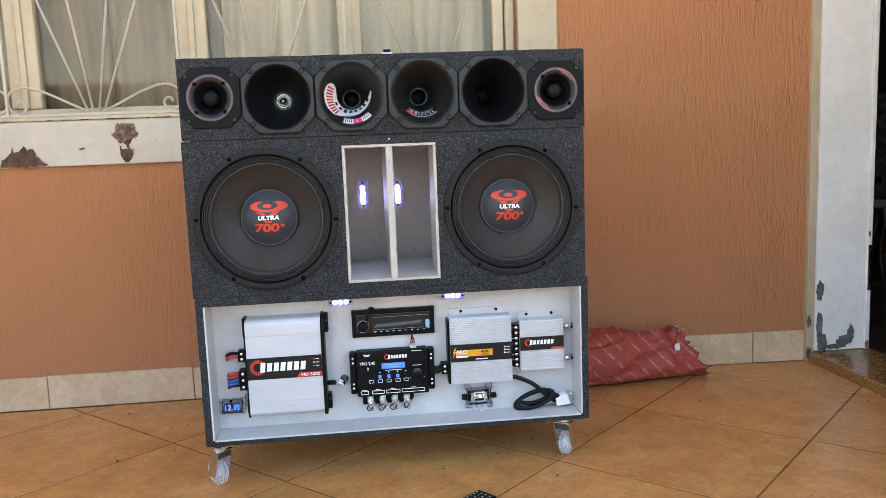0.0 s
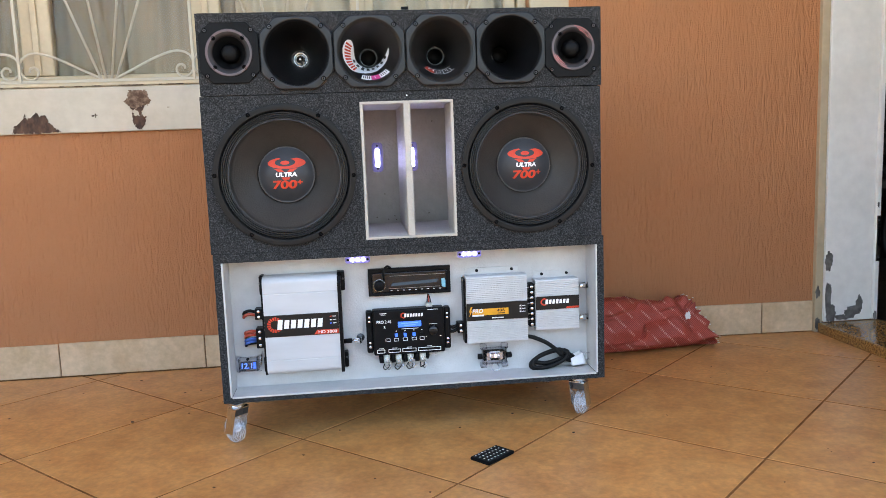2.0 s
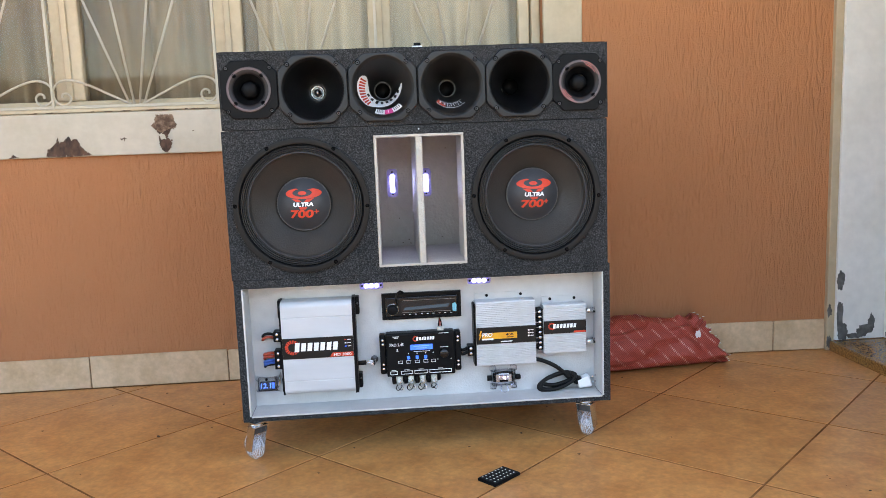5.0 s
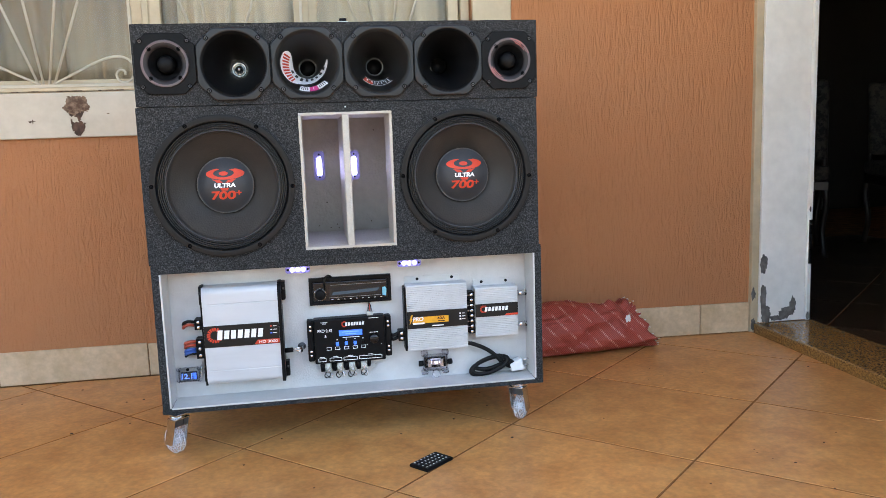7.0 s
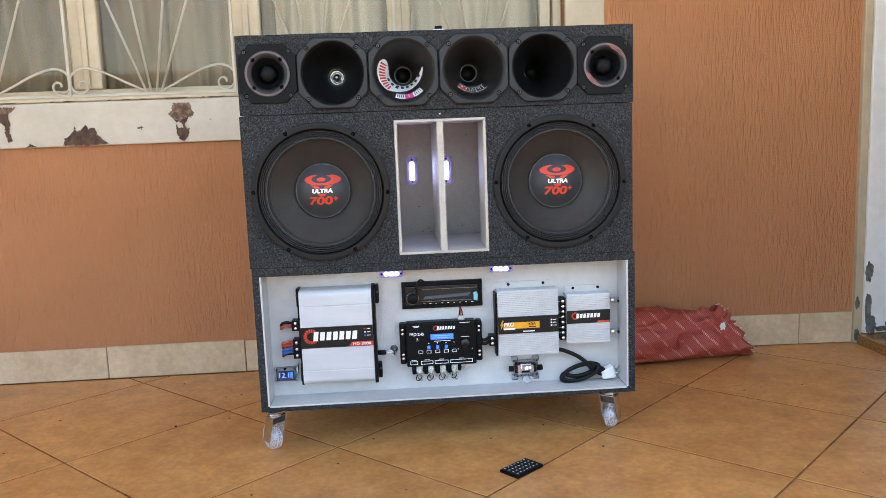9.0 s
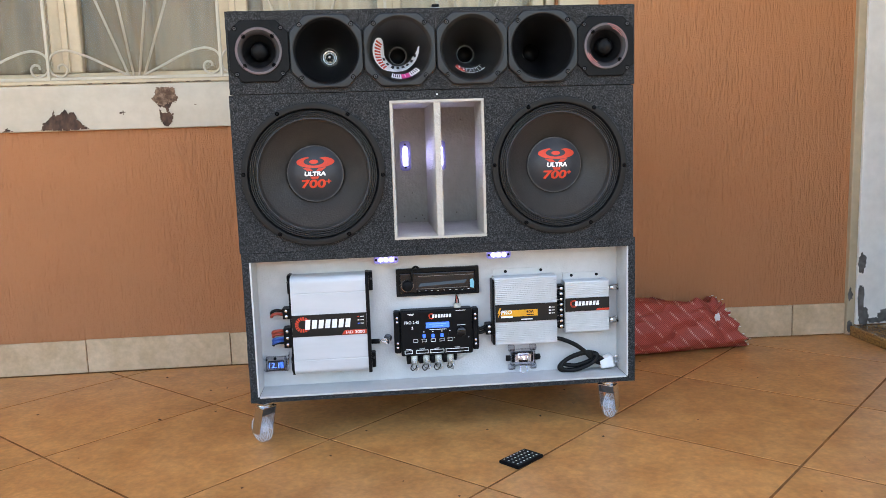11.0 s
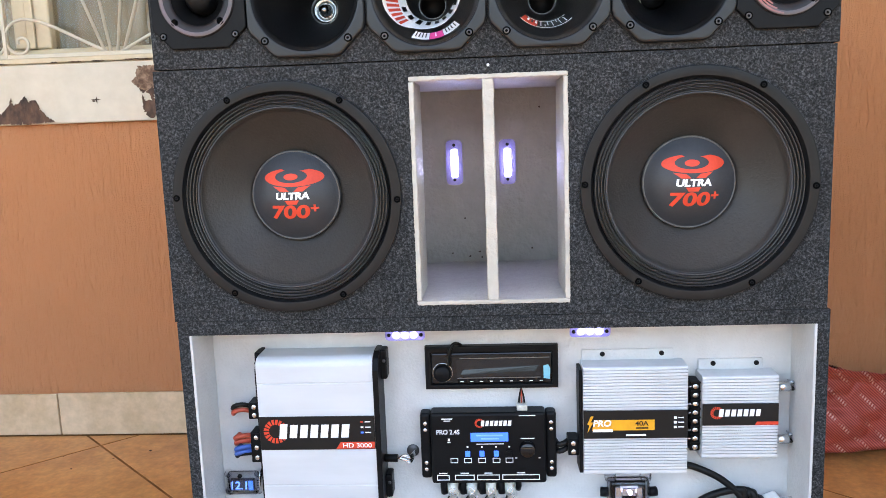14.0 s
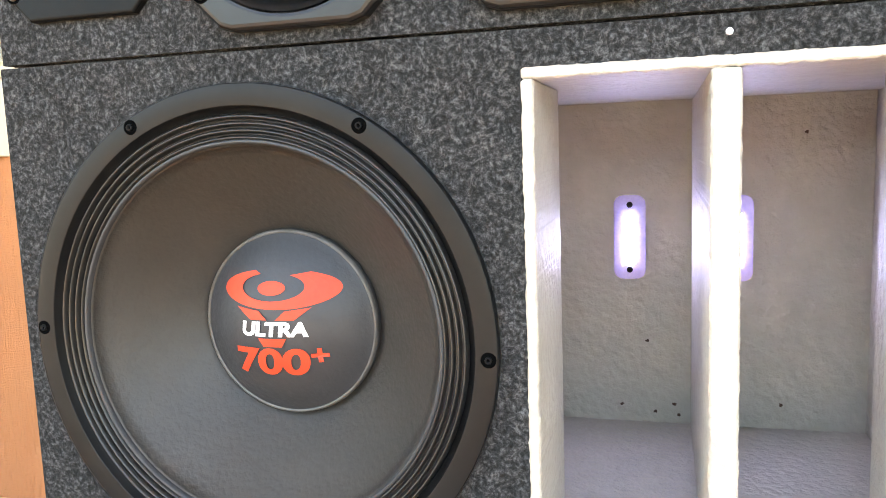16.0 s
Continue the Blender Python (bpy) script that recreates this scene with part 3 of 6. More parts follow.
def curtain(x0, x1, y, seed, mat=CURTAIN):
    b = bmesh.new()
    n, m = 150, 10
    rows = []
    for j in range(m + 1):
        z = 0.55 + (2.05 - 0.55) * j / m
        row = []
        for i in range(n + 1):
            x = x0 + (x1 - x0) * i / n
            d = 0.020 * math.sin(x * 58 + 2.2 * math.sin(x * 9 + seed)) + 0.008 * math.sin(x * 131 + seed)
            d *= 0.7 + 0.5 * noise.noise(Vector((x * 4, z * 0.7, seed)))
            row.append(b.verts.new((x, y + d, z)))
        rows.append(row)
    for p, q in zip(rows, rows[1:]):
        for i in range(n):
            b.faces.new((p[i], p[i + 1], q[i + 1], q[i]))
    smooth(b)
    ob = new("curtain", finish("curtain", b, mat))
    return tagged(ob, "beige-grey gathered curtain hanging behind the window panes, brightness of the glass put into its tone", "curtain", "curtains behind the window")


# sky reflected in the panes is put into paler cloth towards the right
curtain(WIN_L, -0.27, 0.850, 1.0)
curtain(-0.29, 0.05, 0.820, 2.7, CURTAIN_MID)
curtain(0.03, 0.97, 0.840, 4.1, CURTAIN_REFLECT)


def grille(cx):
    """One bay of white iron bars: a fan of rods over a rail, with a scroll to either side."""
    g = thing("window_grille", (cx, 0.70, 0.89), "white painted iron window grille with fan rods and scrolls", "window grille", "grille bays")
    y = 0.708
    part("rail", box((cx - 0.245, y - 0.006, 0.888), (cx + 0.245, y + 0.006, 0.897), 0.001, 1), WHITE_PAINT, g)
    part("post", box((cx - 0.254, y - 0.006, 0.888), (cx - 0.2455, y + 0.006, 1.92), 0.001, 1), WHITE_PAINT, g)
    for foot, head in ((-0.022, -0.126 - 0.26), (-0.008, -0.056 - 0.10), (0.008, 0.058 + 0.10), (0.022, 0.123 + 0.26)):
        p0, p1 = Vector((cx + foot, y, 0.897)), Vector((cx + head, y, 1.90))
        if abs(head) > 0.24:
            f = (0.24 - abs(foot)) / (abs(head) - abs(foot))
            p1 = p0.lerp(p1, f)
        part("rod", tube([p0, p0.lerp(p1, 0.5), p1], 0.0037), WHITE_PAINT, g)
    for s in (-1, 1):
        pts = [(0.018, 0.897), (0.075, 0.925), (0.14, 0.957), (0.195, 0.974), (0.232, 0.966), (0.249, 0.940), (0.242, 0.912), (0.222, 0.899),
               (0.203, 0.905), (0.197, 0.922), (0.207, 0.934), (0.220, 0.931), (0.222, 0.921)]
        part("scroll", tube(spline([(cx + s * x, y, z) for x, z in pts], 6), 0.0036), WHITE_PAINT, g)
    return g


for cx in (-1.310, -0.813, -0.316, 0.181, 0.678):
    grille(cx)

# door frame: jamb across the wall's thickness, stop, casing on the porch side
DOOR_M = Matrix.Translation((0.439, -0.030, 0)) @ Matrix.Diagonal((0.988, 1, 1, 1)) @ Matrix.Translation((-0.439, 0, 0))
frame_far = structure("door_frame", moved(box((1.942, 0.670, 0.034), (2.1125, 0.687, DOOR_TOP), 0.002), DOOR_M), DOOR_PAINT, "white painted door frame, flaked to grey metal at its foot", "door frame")
part("casing", moved(box((1.914, 0.677, 0.0), (1.9415, 0.7025, 2.12), 0.003), DOOR_M), CREAM_PAINT, frame_far)
part("stop", moved(box((2.113, 0.660, 0.034), (2.129, 0.687, DOOR_TOP), 0.003), DOOR_M), DOOR_PAINT, frame_far)
plate = part("strike_plate", moved(box((2.1135, 0.6575, 0.232), (2.1285, 0.6597, 0.384), 0.0006, 1), DOOR_M), CHROME, frame_far, "steel strike plate")
# flat black plate, coloured for the dark inside the latch hole
part("latch_hole", moved(box((2.1165, 0.6565, 0.285), (2.1255, 0.6573, 0.335)), DOOR_M), BLACK_PRINT, plate)
for z in (0.246, 0.370):
    part("screw", moved(disc(2.121, z, 0.0034, 0.6560, 0.6575, 10), DOOR_M), STEEL, plate)
for seed, x, z, rx, rz in ((31, 1.955, 0.239, 0.013, 0.030), (32, 1.955, 0.120, 0.011, 0.048), (33, 1.966, 0.062, 0.018, 0.030), (34, 2.066, 0.086, 0.012, 0.032), (35, 2.040, 0.066, 0.026, 0.018),
                           (37, 2.010, 0.048, 0.030, 0.009)):
    part("peeled_patch", moved(blob(x, z, rx, rz, 0.6685 - 0.0003 * (seed - 30), seed, 0.30), DOOR_M), BARE_METAL, frame_far, "dark grey bare metal where paint has flaked")
for seed, x, z, rx, rz in ((41, 1.922, 0.135, 0.007, 0.020), (42, 1.924, 0.03, 0.009, 0.018), (43, 2.119, 0.050, 0.006, 0.012), (44, 2.118, 0.42, 0.003, 0.008)):
    part("peeled_patch", moved(blob(x, z, rx, rz, 0.6755 if x < 2 else 0.6585, seed, 0.4), DOOR_M), BARE_METAL, frame_far)
structure("door_sill", box((1.906, DOOR_NEAR, -0.01), (2.122, 0.646, 0.032), 0.004), GRANITE, "speckled brown polished granite threshold", "threshold")
slabs("door_frame_near", [((1.926, DOOR_NEAR - 0.004, 0.034), (2.11, DOOR_NEAR + 0.016, DOOR_TOP)), ((1.926, DOOR_NEAR + 0.0165, DOOR_TOP - 0.02), (2.11, 0.6390, DOOR_TOP + 0.003))], DOOR_PAINT,
      "white painted door frame head and near jamb", "door frame")


# ---- the speaker stack ----
FRONT, BACK = 0.0, 0.345


def carpet_box(ob, x0, x1, z0, z1, holes, t=0.018):
    """Carpeted shell: four sides and a back, with a front board cut by holes = [(kind, ...)]."""
    b = box((x0, FRONT + 0.0185, z0), (x1, BACK, z0 + t), 0.003)
    box((x0, FRONT + 0.0185, z1 - t), (x1, BACK, z1), 0.003, bm=b)
    box((x0, FRONT + 0.0185, z0 + t), (x0 + t, BACK, z1 - t), bm=b)
    box((x1 - t, FRONT + 0.0185, z0 + t), (x1, BACK, z1 - t), bm=b)
    box((x0 + t, BACK - t, z0 + t), (x1 - t, BACK, z1 - t), bm=b)
    part("shell", b, CARPET, ob)
    # front board: one sheet with the cut-outs, given its thickness
    b = bmesh.new()
    loops = [[(x0, z0), (x1, z0), (x1, z1), (x0, z1)]]
    for kind, cx, cz, hx, hz in holes:
        if kind == "round":
            loops.append([(cx + hx * 0.955 * math.cos(a), cz + hz * 0.955 * math.sin(a)) for a in (2 * math.pi * i / 48 for i in range(48))])
        else:
            loops.append([(cx - hx, cz - hz), (cx + hx, cz - hz), (cx + hx, cz + hz), (cx - hx, cz + hz)])
    for loop in loops:
        vs = [b.verts.new((x, FRONT, z)) for x, z in loop]
        for i in range(len(vs)):
            b.edges.new((vs[i], vs[(i + 1) % len(vs)]))
    bmesh.ops.triangle_fill(b, use_beauty=True, edges=list(b.edges))
    ext = bmesh.ops.extrude_face_region(b, geom=list(b.faces))
    for v in ext["geom"]:
        if isinstance(v, bmesh.types.BMVert):
            v.co.y += 0.018
    part("front_board", b, CARPET, ob)
    # rounded outer edge roll of the glued carpet
    e = bmesh.new()
    for p, q in (((x0, z0), (x1, z0)), ((x1, z0), (x1, z1)), ((x1, z1), (x0, z1)), ((x0, z1), (x0, z0))):
        n = 40
        pts = []
        for i in range(n + 1):
            f = i / n
            w = 0.0011 * noise.noise(Vector((f * 19, p[0] * 5 + q[1], p[1] * 5 + q[0])))
            pts.append((p[0] + (q[0] - p[0]) * f + (w if p[0] == q[0] else 0), FRONT + 0.005, p[1] + (q[1] - p[1]) * f + (w if p[1] == q[1] else 0)))
        inset = 0.0042
        pts = [(x + (inset if x < x0 + 0.01 else -inset if x > x1 - 0.01 else 0), y, z + (inset if z < z0 + 0.01 else -inset if z > z1 - 0.01 else 0)) for x, y, z in pts]
        join(e, tube(pts, 0.0052, 8))
    part("edge_roll", e, CARPET, ob)


def bolt(x, z, y, parent, r=0.0042, mat=None):
    b = lathe([(0, y + 0.0008), (r * 0.45, y + 0.0008), (r * 0.5, y - 0.0008), (r * 0.9, y - 0.0012), (r, y), (r, y + 0.002)], x, z, 12)
    return part("screw", b, mat or STEEL, parent)


def woofer(box_ob, cx, cz, R):
    y = FRONT
    basket = part("woofer", lathe([(R, y + 0.001), (R, y - 0.0062), (R - 0.0002, y - 0.0068), (R - 0.0007, y - 0.0071), (R - 0.0012, y - 0.0072), (R - 0.0128, y - 0.0072), (R - 0.0132, y - 0.0071), (R - 0.0136, y - 0.0066), (R - 0.0138, y - 0.0030), (R - 0.018, y - 0.0002)], cx, cz, 96),
                  BASKET_BLACK, box_ob, "black twelve-inch woofer with paper cone and red print")
    prof = []
    r0, r1 = R - 0.0175, R - 0.034
    for i in range(41):
        f = i / 40
        prof.append((r0 + (r1 - r0) * f, y - 0.002 + 0.003 * f - 0.0042 * abs(math.sin(f * math.pi * 4))))
    part("surround", lathe(prof, cx, cz, 96), RUBBER, basket)
    prof = [(r1, y + 0.000), (r1 - 0.003, y + 0.001)]
    for i in range(13):
        f = i / 12
        prof.append((r1 - 0.003 + (0.060 - r1 + 0.003) * f, y + 0.002 + 0.057 * f ** 0.93))
    part("cone", lathe(prof, cx, cz, 96), PAPER_CONE, basket)
    part("cone_edge", lathe([(r1 + 0.0012, y - 0.0015), (r1, y - 0.003), (r1 - 0.0015, y - 0.0022), (r1 - 0.002, y + 0.001)], cx, cz, 96), DUST_CAP, basket)
    Rd = 0.0612
    dome = lambda r: y + 0.049 - 0.026 * (1 - (r / Rd) ** 2)
    prof = [(Rd + 0.0022, y + 0.060), (Rd + 0.0020, y + 0.0515), (Rd + 0.0010, y + 0.0494), (Rd, y + 0.0490)] + [(Rd * (1 - k / 14), dome(Rd * (1 - k / 14))) for k in range(1, 15)]
    part("dust_cap", lathe(prof, cx, cz, 72), DUST_CAP, basket)

    part("cap_ring", lathe([(Rd + 0.0024, y + 0.0512), (Rd + 0.0016, y + 0.0484), (Rd + 0.0004, y + 0.0481), (Rd - 0.0004, y + 0.0492)], cx, cz, 72), CAP_RING, basket, "thin pale grey ring round the dust cap")

    def on_dome(bm, lift=0.0008):
        bmesh.ops.triangulate(bm, faces=bm.faces)
        bmesh.ops.subdivide_edges(bm, edges=[e for e in bm.edges if e.calc_length() > 0.004], cuts=2, use_grid_fill=False)
        for v in bm.verts:
            v.co.y = dome(math.hypot(v.co.x - cx, v.co.z - cz)) - lift
        return bm

    part("print", on_dome(writing("ULTRA", cx + 0.001, cz + 0.0010, 0, 0.0100, 0.047, 0.12, 0.05)), WHITE_PRINT, basket, "white printed word")
    part("print", on_dome(writing("700", cx - 0.0035, cz - 0.0215, 0, 0.0195, 0.054, 0.10, 0.035)), RED_PRINT, basket, "red printed number")
    part("print", on_dome(writing("+", cx + 0.0300, cz - 0.0170, 0, 0.0100, 0.0110, 0.0, 0.03)), RED_PRINT, basket)
    # red emblem: a loudspeaker seen aslant, a wide notched oval over a tapering foot
    def flat(polys):
        m = bmesh.new()
        for poly in polys:
            m.faces.new([m.verts.new((cx + px, 0, cz + pz)) for px, pz in poly])
        bmesh.ops.remove_doubles(m, verts=m.verts, dist=1e-5)
        return m

    ring = []
    arc = [radians(113 + (418 - 113) * i / 56) for i in range(57)]
    for p, q in zip(arc, arc[1:]):
        ring.append([(-0.001 + 0.0225 * math.cos(p), 0.0278 + 0.0088 * math.sin(p)), (0.002 + 0.0420 * math.cos(p), 0.0265 + 0.0127 * math.sin(p)),
                     (0.002 + 0.0420 * math.cos(q), 0.0265 + 0.0127 * math.sin(q)), (-0.001 + 0.0225 * math.cos(q), 0.0278 + 0.0088 * math.sin(q))])
    part("print", on_dome(flat(ring)), RED_PRINT, basket, "red printed open oval")
    part("print", on_dome(flat([[(-0.0010 + 0.0100 * math.cos(a), 0.0272 + 0.0046 * math.sin(a)) for a in (2 * math.pi * i / 24 for i in range(24))]])), RED_PRINT, basket)
    part("print", on_dome(flat([[(-0.0267, 0.0150), (-0.0090, 0.0128), (-0.0030, 0.0070), (-0.0155, 0.0070)], [(0.0093, 0.0128), (0.0267, 0.0150), (0.0157, 0.0070), (0.0030, 0.0070)],
                                [(-0.010, -0.0052), (0.010, -0.0052), (0.0065, -0.0108), (-0.0065, -0.0108)]]), 0.0009), RED_PRINT, basket, "red printed foot")
    for k in range(6):
        a = radians(60 * k - 2)
        x, z = cx + (R - 0.0056) * math.cos(a), cz + (R - 0.0056) * math.sin(a)
        part("bolt_notch", disc(x, z, 0.0046, y - 0.0075, y - 0.001, 14), HOLE_SHADE, basket)
        bolt(x, z, y - 0.0078, basket, 0.0022, BLACK_PLASTIC)
    return basket


def horn(box_ob, cx, cz, half, throat):
    y = FRONT
    n = 64
    sq, ci = [], []
    for i in range(n):
        a = 2 * math.pi * (i + 0.5) / n
        c, s = math.cos(a), math.sin(a)
        k = min(1 / max(abs(c), abs(s)), 1.545 / (abs(c) + abs(s)))
        sq.append((cx + half * c * k, cz + half * s * k))
        ci.append((cx + half * 0.885 * c, cz + half * 0.885 * s))
    flange = part("horn", prism(sq, y - 0.010, y + 0.001, 0.0035, hole=ci), HORN_PLASTIC, box_ob, "black plastic horn with octagonal flange")
    m = half * 0.885
    prof = [(m + 0.0005, y - 0.0102), (m - 0.0025, y - 0.0085)]
    for i in range(1, 21):
        f = i / 20
        prof.append((0.020 + (m - 0.0225) * (1 - f) ** 1.35, y - 0.0085 + 0.135 * f))
    part("flare", lathe(prof, cx, cz, 64), HORN_FLARE if throat == "black" else BLACK_PLASTIC, flange)
    yt = y + 0.1265
    if throat != "deep":
        part("throat_ring", lathe([(0.0205, yt - 0.003), (0.0198, yt - 0.005), (0.0186, yt - 0.005), (0.0182, yt + 0.004)], cx, cz, 40), DULL_METAL, flange, "thin metal ring")
    part("throat", lathe([(0.0182, yt), (0.017, yt + 0.035), (0, yt + 0.036)], cx, cz, 32), BLACK_PLASTIC, flange)
    if throat == "silver":
        part("phase_plug", lathe([(0.0175, yt + 0.002), (0.0155, yt - 0.001), (0.0120, yt + 0.006), (0.0085, yt + 0.006), (0.0075, yt - 0.010), (0.0045, yt - 0.014), (0, yt - 0.014)], cx, cz, 32), THROAT_METAL, flange, "shiny metal driver throat")
    for sx in (-1, 1):
        for sz in (-1, 1):
            x, z = cx + sx * half * 0.705, cz + sz * half * 0.715
            part("screw_cup", disc(x, z, 0.0054, y - 0.0103, y - 0.009, 14), HOLE_SHADE, flange)
            bolt(x, z, y - 0.0106, flange, 0.0036)

    def on_flare(a0, a1, f0, f1, steps=14):
        """A thin sticker on the inside of the flare, by angle and by depth (0 at the mouth, 1 at the throat)."""
        rad = lambda f: 0.020 + (m - 0.0225) * (1 - f) ** 1.35 - 0.0012
        return lathe([(rad(f), y - 0.0085 + 0.135 * f) for f in (f0 + (f1 - f0) * i / 5 for i in range(6))], cx, cz, steps, a0, a1)

    def crescent(stations, steps=60, lift=0.0):
        """A sticker whose width changes round the flare: stations of (angle, depth at one edge, depth at the other)."""
        s = bmesh.new()
        rad = lambda f: 0.020 + (m - 0.0225) * (1 - f) ** 1.35 - 0.0012 - lift
        rows = []
        for i in range(steps + 1):
            a = stations[0][0] + (stations[-1][0] - stations[0][0]) * i / steps
            k = max(j for j in range(len(stations) - 1) if stations[j][0] <= a + 1e-6)
            (a0, p0, q0), (a1, p1, q1) = stations[k], stations[k + 1]
            g = (a - a0) / (a1 - a0)
            p, q = p0 + (p1 - p0) * g, q0 + (q1 - q0) * g
            rows.append([s.verts.new((cx + rad(f) * math.cos(radians(a)), y - 0.0085 + 0.135 * f, cz + rad(f) * math.sin(radians(a)))) for f in (p + (q - p) * n / 4 for n in range(5))])
        for u, v in zip(rows, rows[1:]):
            for n in range(4):
                s.faces.new((u[n], u[n + 1], v[n + 1], v[n]))
        return smooth(s)

    return flange, on_flare, crescent


def tweeter(box_ob, cx, cz, red):
    y = FRONT
    half = 0.0632
    n = 64
    sq, ci = [], []
    for i in range(n):
        a = 2 * math.pi * (i + 0.5) / n
        c, s = math.cos(a), math.sin(a)
        k = min(1 / max(abs(c), abs(s)), 1.60 / (abs(c) + abs(s)))
        sq.append((cx + half * c * k, cz + half * 1.02 * s * k))
        ci.append((cx + 0.036 * c, cz + 0.036 * s))
    fl = part("tweeter", prism(sq, y - 0.006, y + 0.001, 0.002, hole=ci), BLACK_PLASTIC, box_ob, "small round tweeter with a printed ring" if not red else "small round tweeter with worn red printed ring")
    part("bezel", lathe([(0.0505, y - 0.0055), (0.050, y - 0.0085), (0.048, y - 0.0095), (0.037, y - 0.0090), (0.035, y - 0.004)], cx, cz, 64), BEZEL_GREY, fl)
    part("ring", lathe([(0.0490, y - 0.0096), (0.0455, y - 0.0101), (0.0440, y - 0.0097)], cx, cz, 64), RING_GREY, fl, "thin grey-pink ring")
    if red:
        for a0, a1, r0, r1 in ((18, 86, 0.0480, 0.0462), (24, 78, 0.0440, 0.0428), (30, 70, 0.0412, 0.0396), (190, 262, 0.0480, 0.0458), (198, 250, 0.0444, 0.0424), (204, 240, 0.0410, 0.0392)):
            part("red_print", lathe([(r0, y - 0.0105), ((r0 + r1) / 2, y - 0.0107), (r1, y - 0.0104)], cx, cz, 20, a0, a1), RING_RED, fl, "worn red printing")
    prof = [(0.036, y - 0.006)] + [(0.017 + 0.019 * (1 - k / 8) ** 1.4, y - 0.004 + 0.032 * k / 8) for k in range(9)]
    part("flare", lathe(prof, cx, cz, 48), BLACK_PLASTIC, fl)
    prof = [(0.019, y + 0.026), (0.0195, y + 0.012), (0.017, y + 0.002)] + [(0.017 * math.cos(k * math.pi / 16), y + 0.002 - 0.011 * math.sin(k * math.pi / 16)) for k in range(1, 9)]
    part("bullet", lathe(prof, cx, cz, 40), BLACK_PLASTIC, fl, "dark domed bullet")
    for sx in (-1, 1):
        for sz in (-1, 1):
            part("hole", disc(cx + sx * 0.0305, cz + sz * 0.0305, 0.0046, y - 0.0100, y - 0.008, 14), HOLE_SHADE, fl)
            part("screw_cup", disc(cx + sx * 0.0482, cz + sz * 0.0475, 0.0052, y - 0.0063, y - 0.004, 14), HOLE_SHADE, fl)
            bolt(cx + sx * 0.0482, cz + sz * 0.0475, y - 0.0066, fl, 0.0036)
    return fl


# top box with tweeters and horns
horn_box = thing("horn_box", (0.516, 0.17, 0.790), "charcoal carpeted speaker box with four horns and two tweeters", "speaker box")
HZ = 0.876
HORNS = ((0.2825, "silver"), (0.4395, "black"), (0.5965, "black"), (0.7525, "deep"))
carpet_box(horn_box, 0.0725, 0.9605, 0.7905, 0.963, [("round", 0.140, 0.8785, 0.045, 0.045)] + [("round", x, HZ, 0.071, 0.071) for x, _ in HORNS] + [("round", 0.8935, 0.8735, 0.045, 0.045)])
tweeter(horn_box, 0.140, 0.8795, False)
tweeter(horn_box, 0.8935, 0.8735, True)
flanges = [horn(horn_box, x, HZ, 0.0775, k) for x, k in HORNS]
fl, patch, crescent = flanges[1]
part("sticker", crescent([(144, 0.26, 0.34), (147, 0.19, 0.42), (154, 0.13, 0.49), (170, 0.10, 0.57), (200, 0.11, 0.62), (225, 0.17, 0.66), (245, 0.31, 0.71), (270, 0.40, 0.73), (310, 0.44, 0.71), (345, 0.40, 0.60), (374, 0.32, 0.37)]), WHITE_PRINT, fl, "white arched sticker with red rays")
for k in range(10):
    a0 = 154 + k * 7.6
    part("sticker_ray", crescent([(a0, 0.16 + 0.012 * max(0, k - 6), 0.40), (a0 + 4.6, 0.16 + 0.012 * max(0, k - 6), 0.40)], 3, 0.0007), RED_PRINT, fl)
for k in range(8):
    a0 = 196 + k * 21
    lo, hi = ((0.44, 0.54), (0.46, 0.58), (0.46, 0.64), (0.51, 0.66), (0.54, 0.66), (0.54, 0.65), (0.50, 0.62), (0.46, 0.55))[k]
    part("sticker_bar", crescent([(a0, lo, hi), (a0 + 11, lo, hi)], 3, 0.0007), BLACK_PRINT, fl)
for a0, a1, mat in ((250, 272, WHITE_PRINT), (272.4, 291, PINK_PRINT), (291.4, 314, WHITE_PRINT)):
    part("sticker", patch(a0, a1, 0.06, 0.25), mat, fl, "pink block of the sticker" if mat is PINK_PRINT else "")
for a0 in (253, 257.5, 262, 266.5, 280, 295, 299.5, 304, 309):
    part("sticker_bar", crescent([(a0, 0.10, 0.22), (a0 + 1.7, 0.10, 0.22)], 3, 0.0007), BLACK_PRINT if a0 != 280 else WHITE_PRINT, fl)
fl, patch, crescent = flanges[2]
part("sticker", crescent([(222, 0.22, 0.46), (312, 0.22, 0.48)], 40), BLACK_PRINT, fl, "black arched sticker with red and white print")
part("sticker", crescent([(226, 0.24, 0.42), (254, 0.24, 0.43)], 16, 0.0005), RED_PRINT, fl)
for f0, f1 in ((0.225, 0.240), (0.430, 0.445)):
    part("sticker_bar", crescent([(225, f0, f1), (309, f0, f1)], 30, 0.0008), WHITE_PRINT, fl)
for a0 in (234, 242, 249):
    part("sticker_bar", crescent([(a0, 0.32, 0.40), (a0 + 4, 0.32, 0.40)], 3, 0.001), WHITE_PRINT if a0 != 242 else BLACK_PRINT, fl)
for a0, f0, f1 in ((259, 0.27, 0.42), (266, 0.27, 0.34), (271, 0.30, 0.42), (279, 0.27, 0.42), (287, 0.34, 0.42), (292, 0.27, 0.42), (301, 0.25, 0.40)):
    part("sticker_bar", crescent([(a0, f0, f1), (a0 + 1.6, f0, f1)], 3, 0.001), WHITE_PRINT, fl)
fl, patch, crescent = flanges[3]
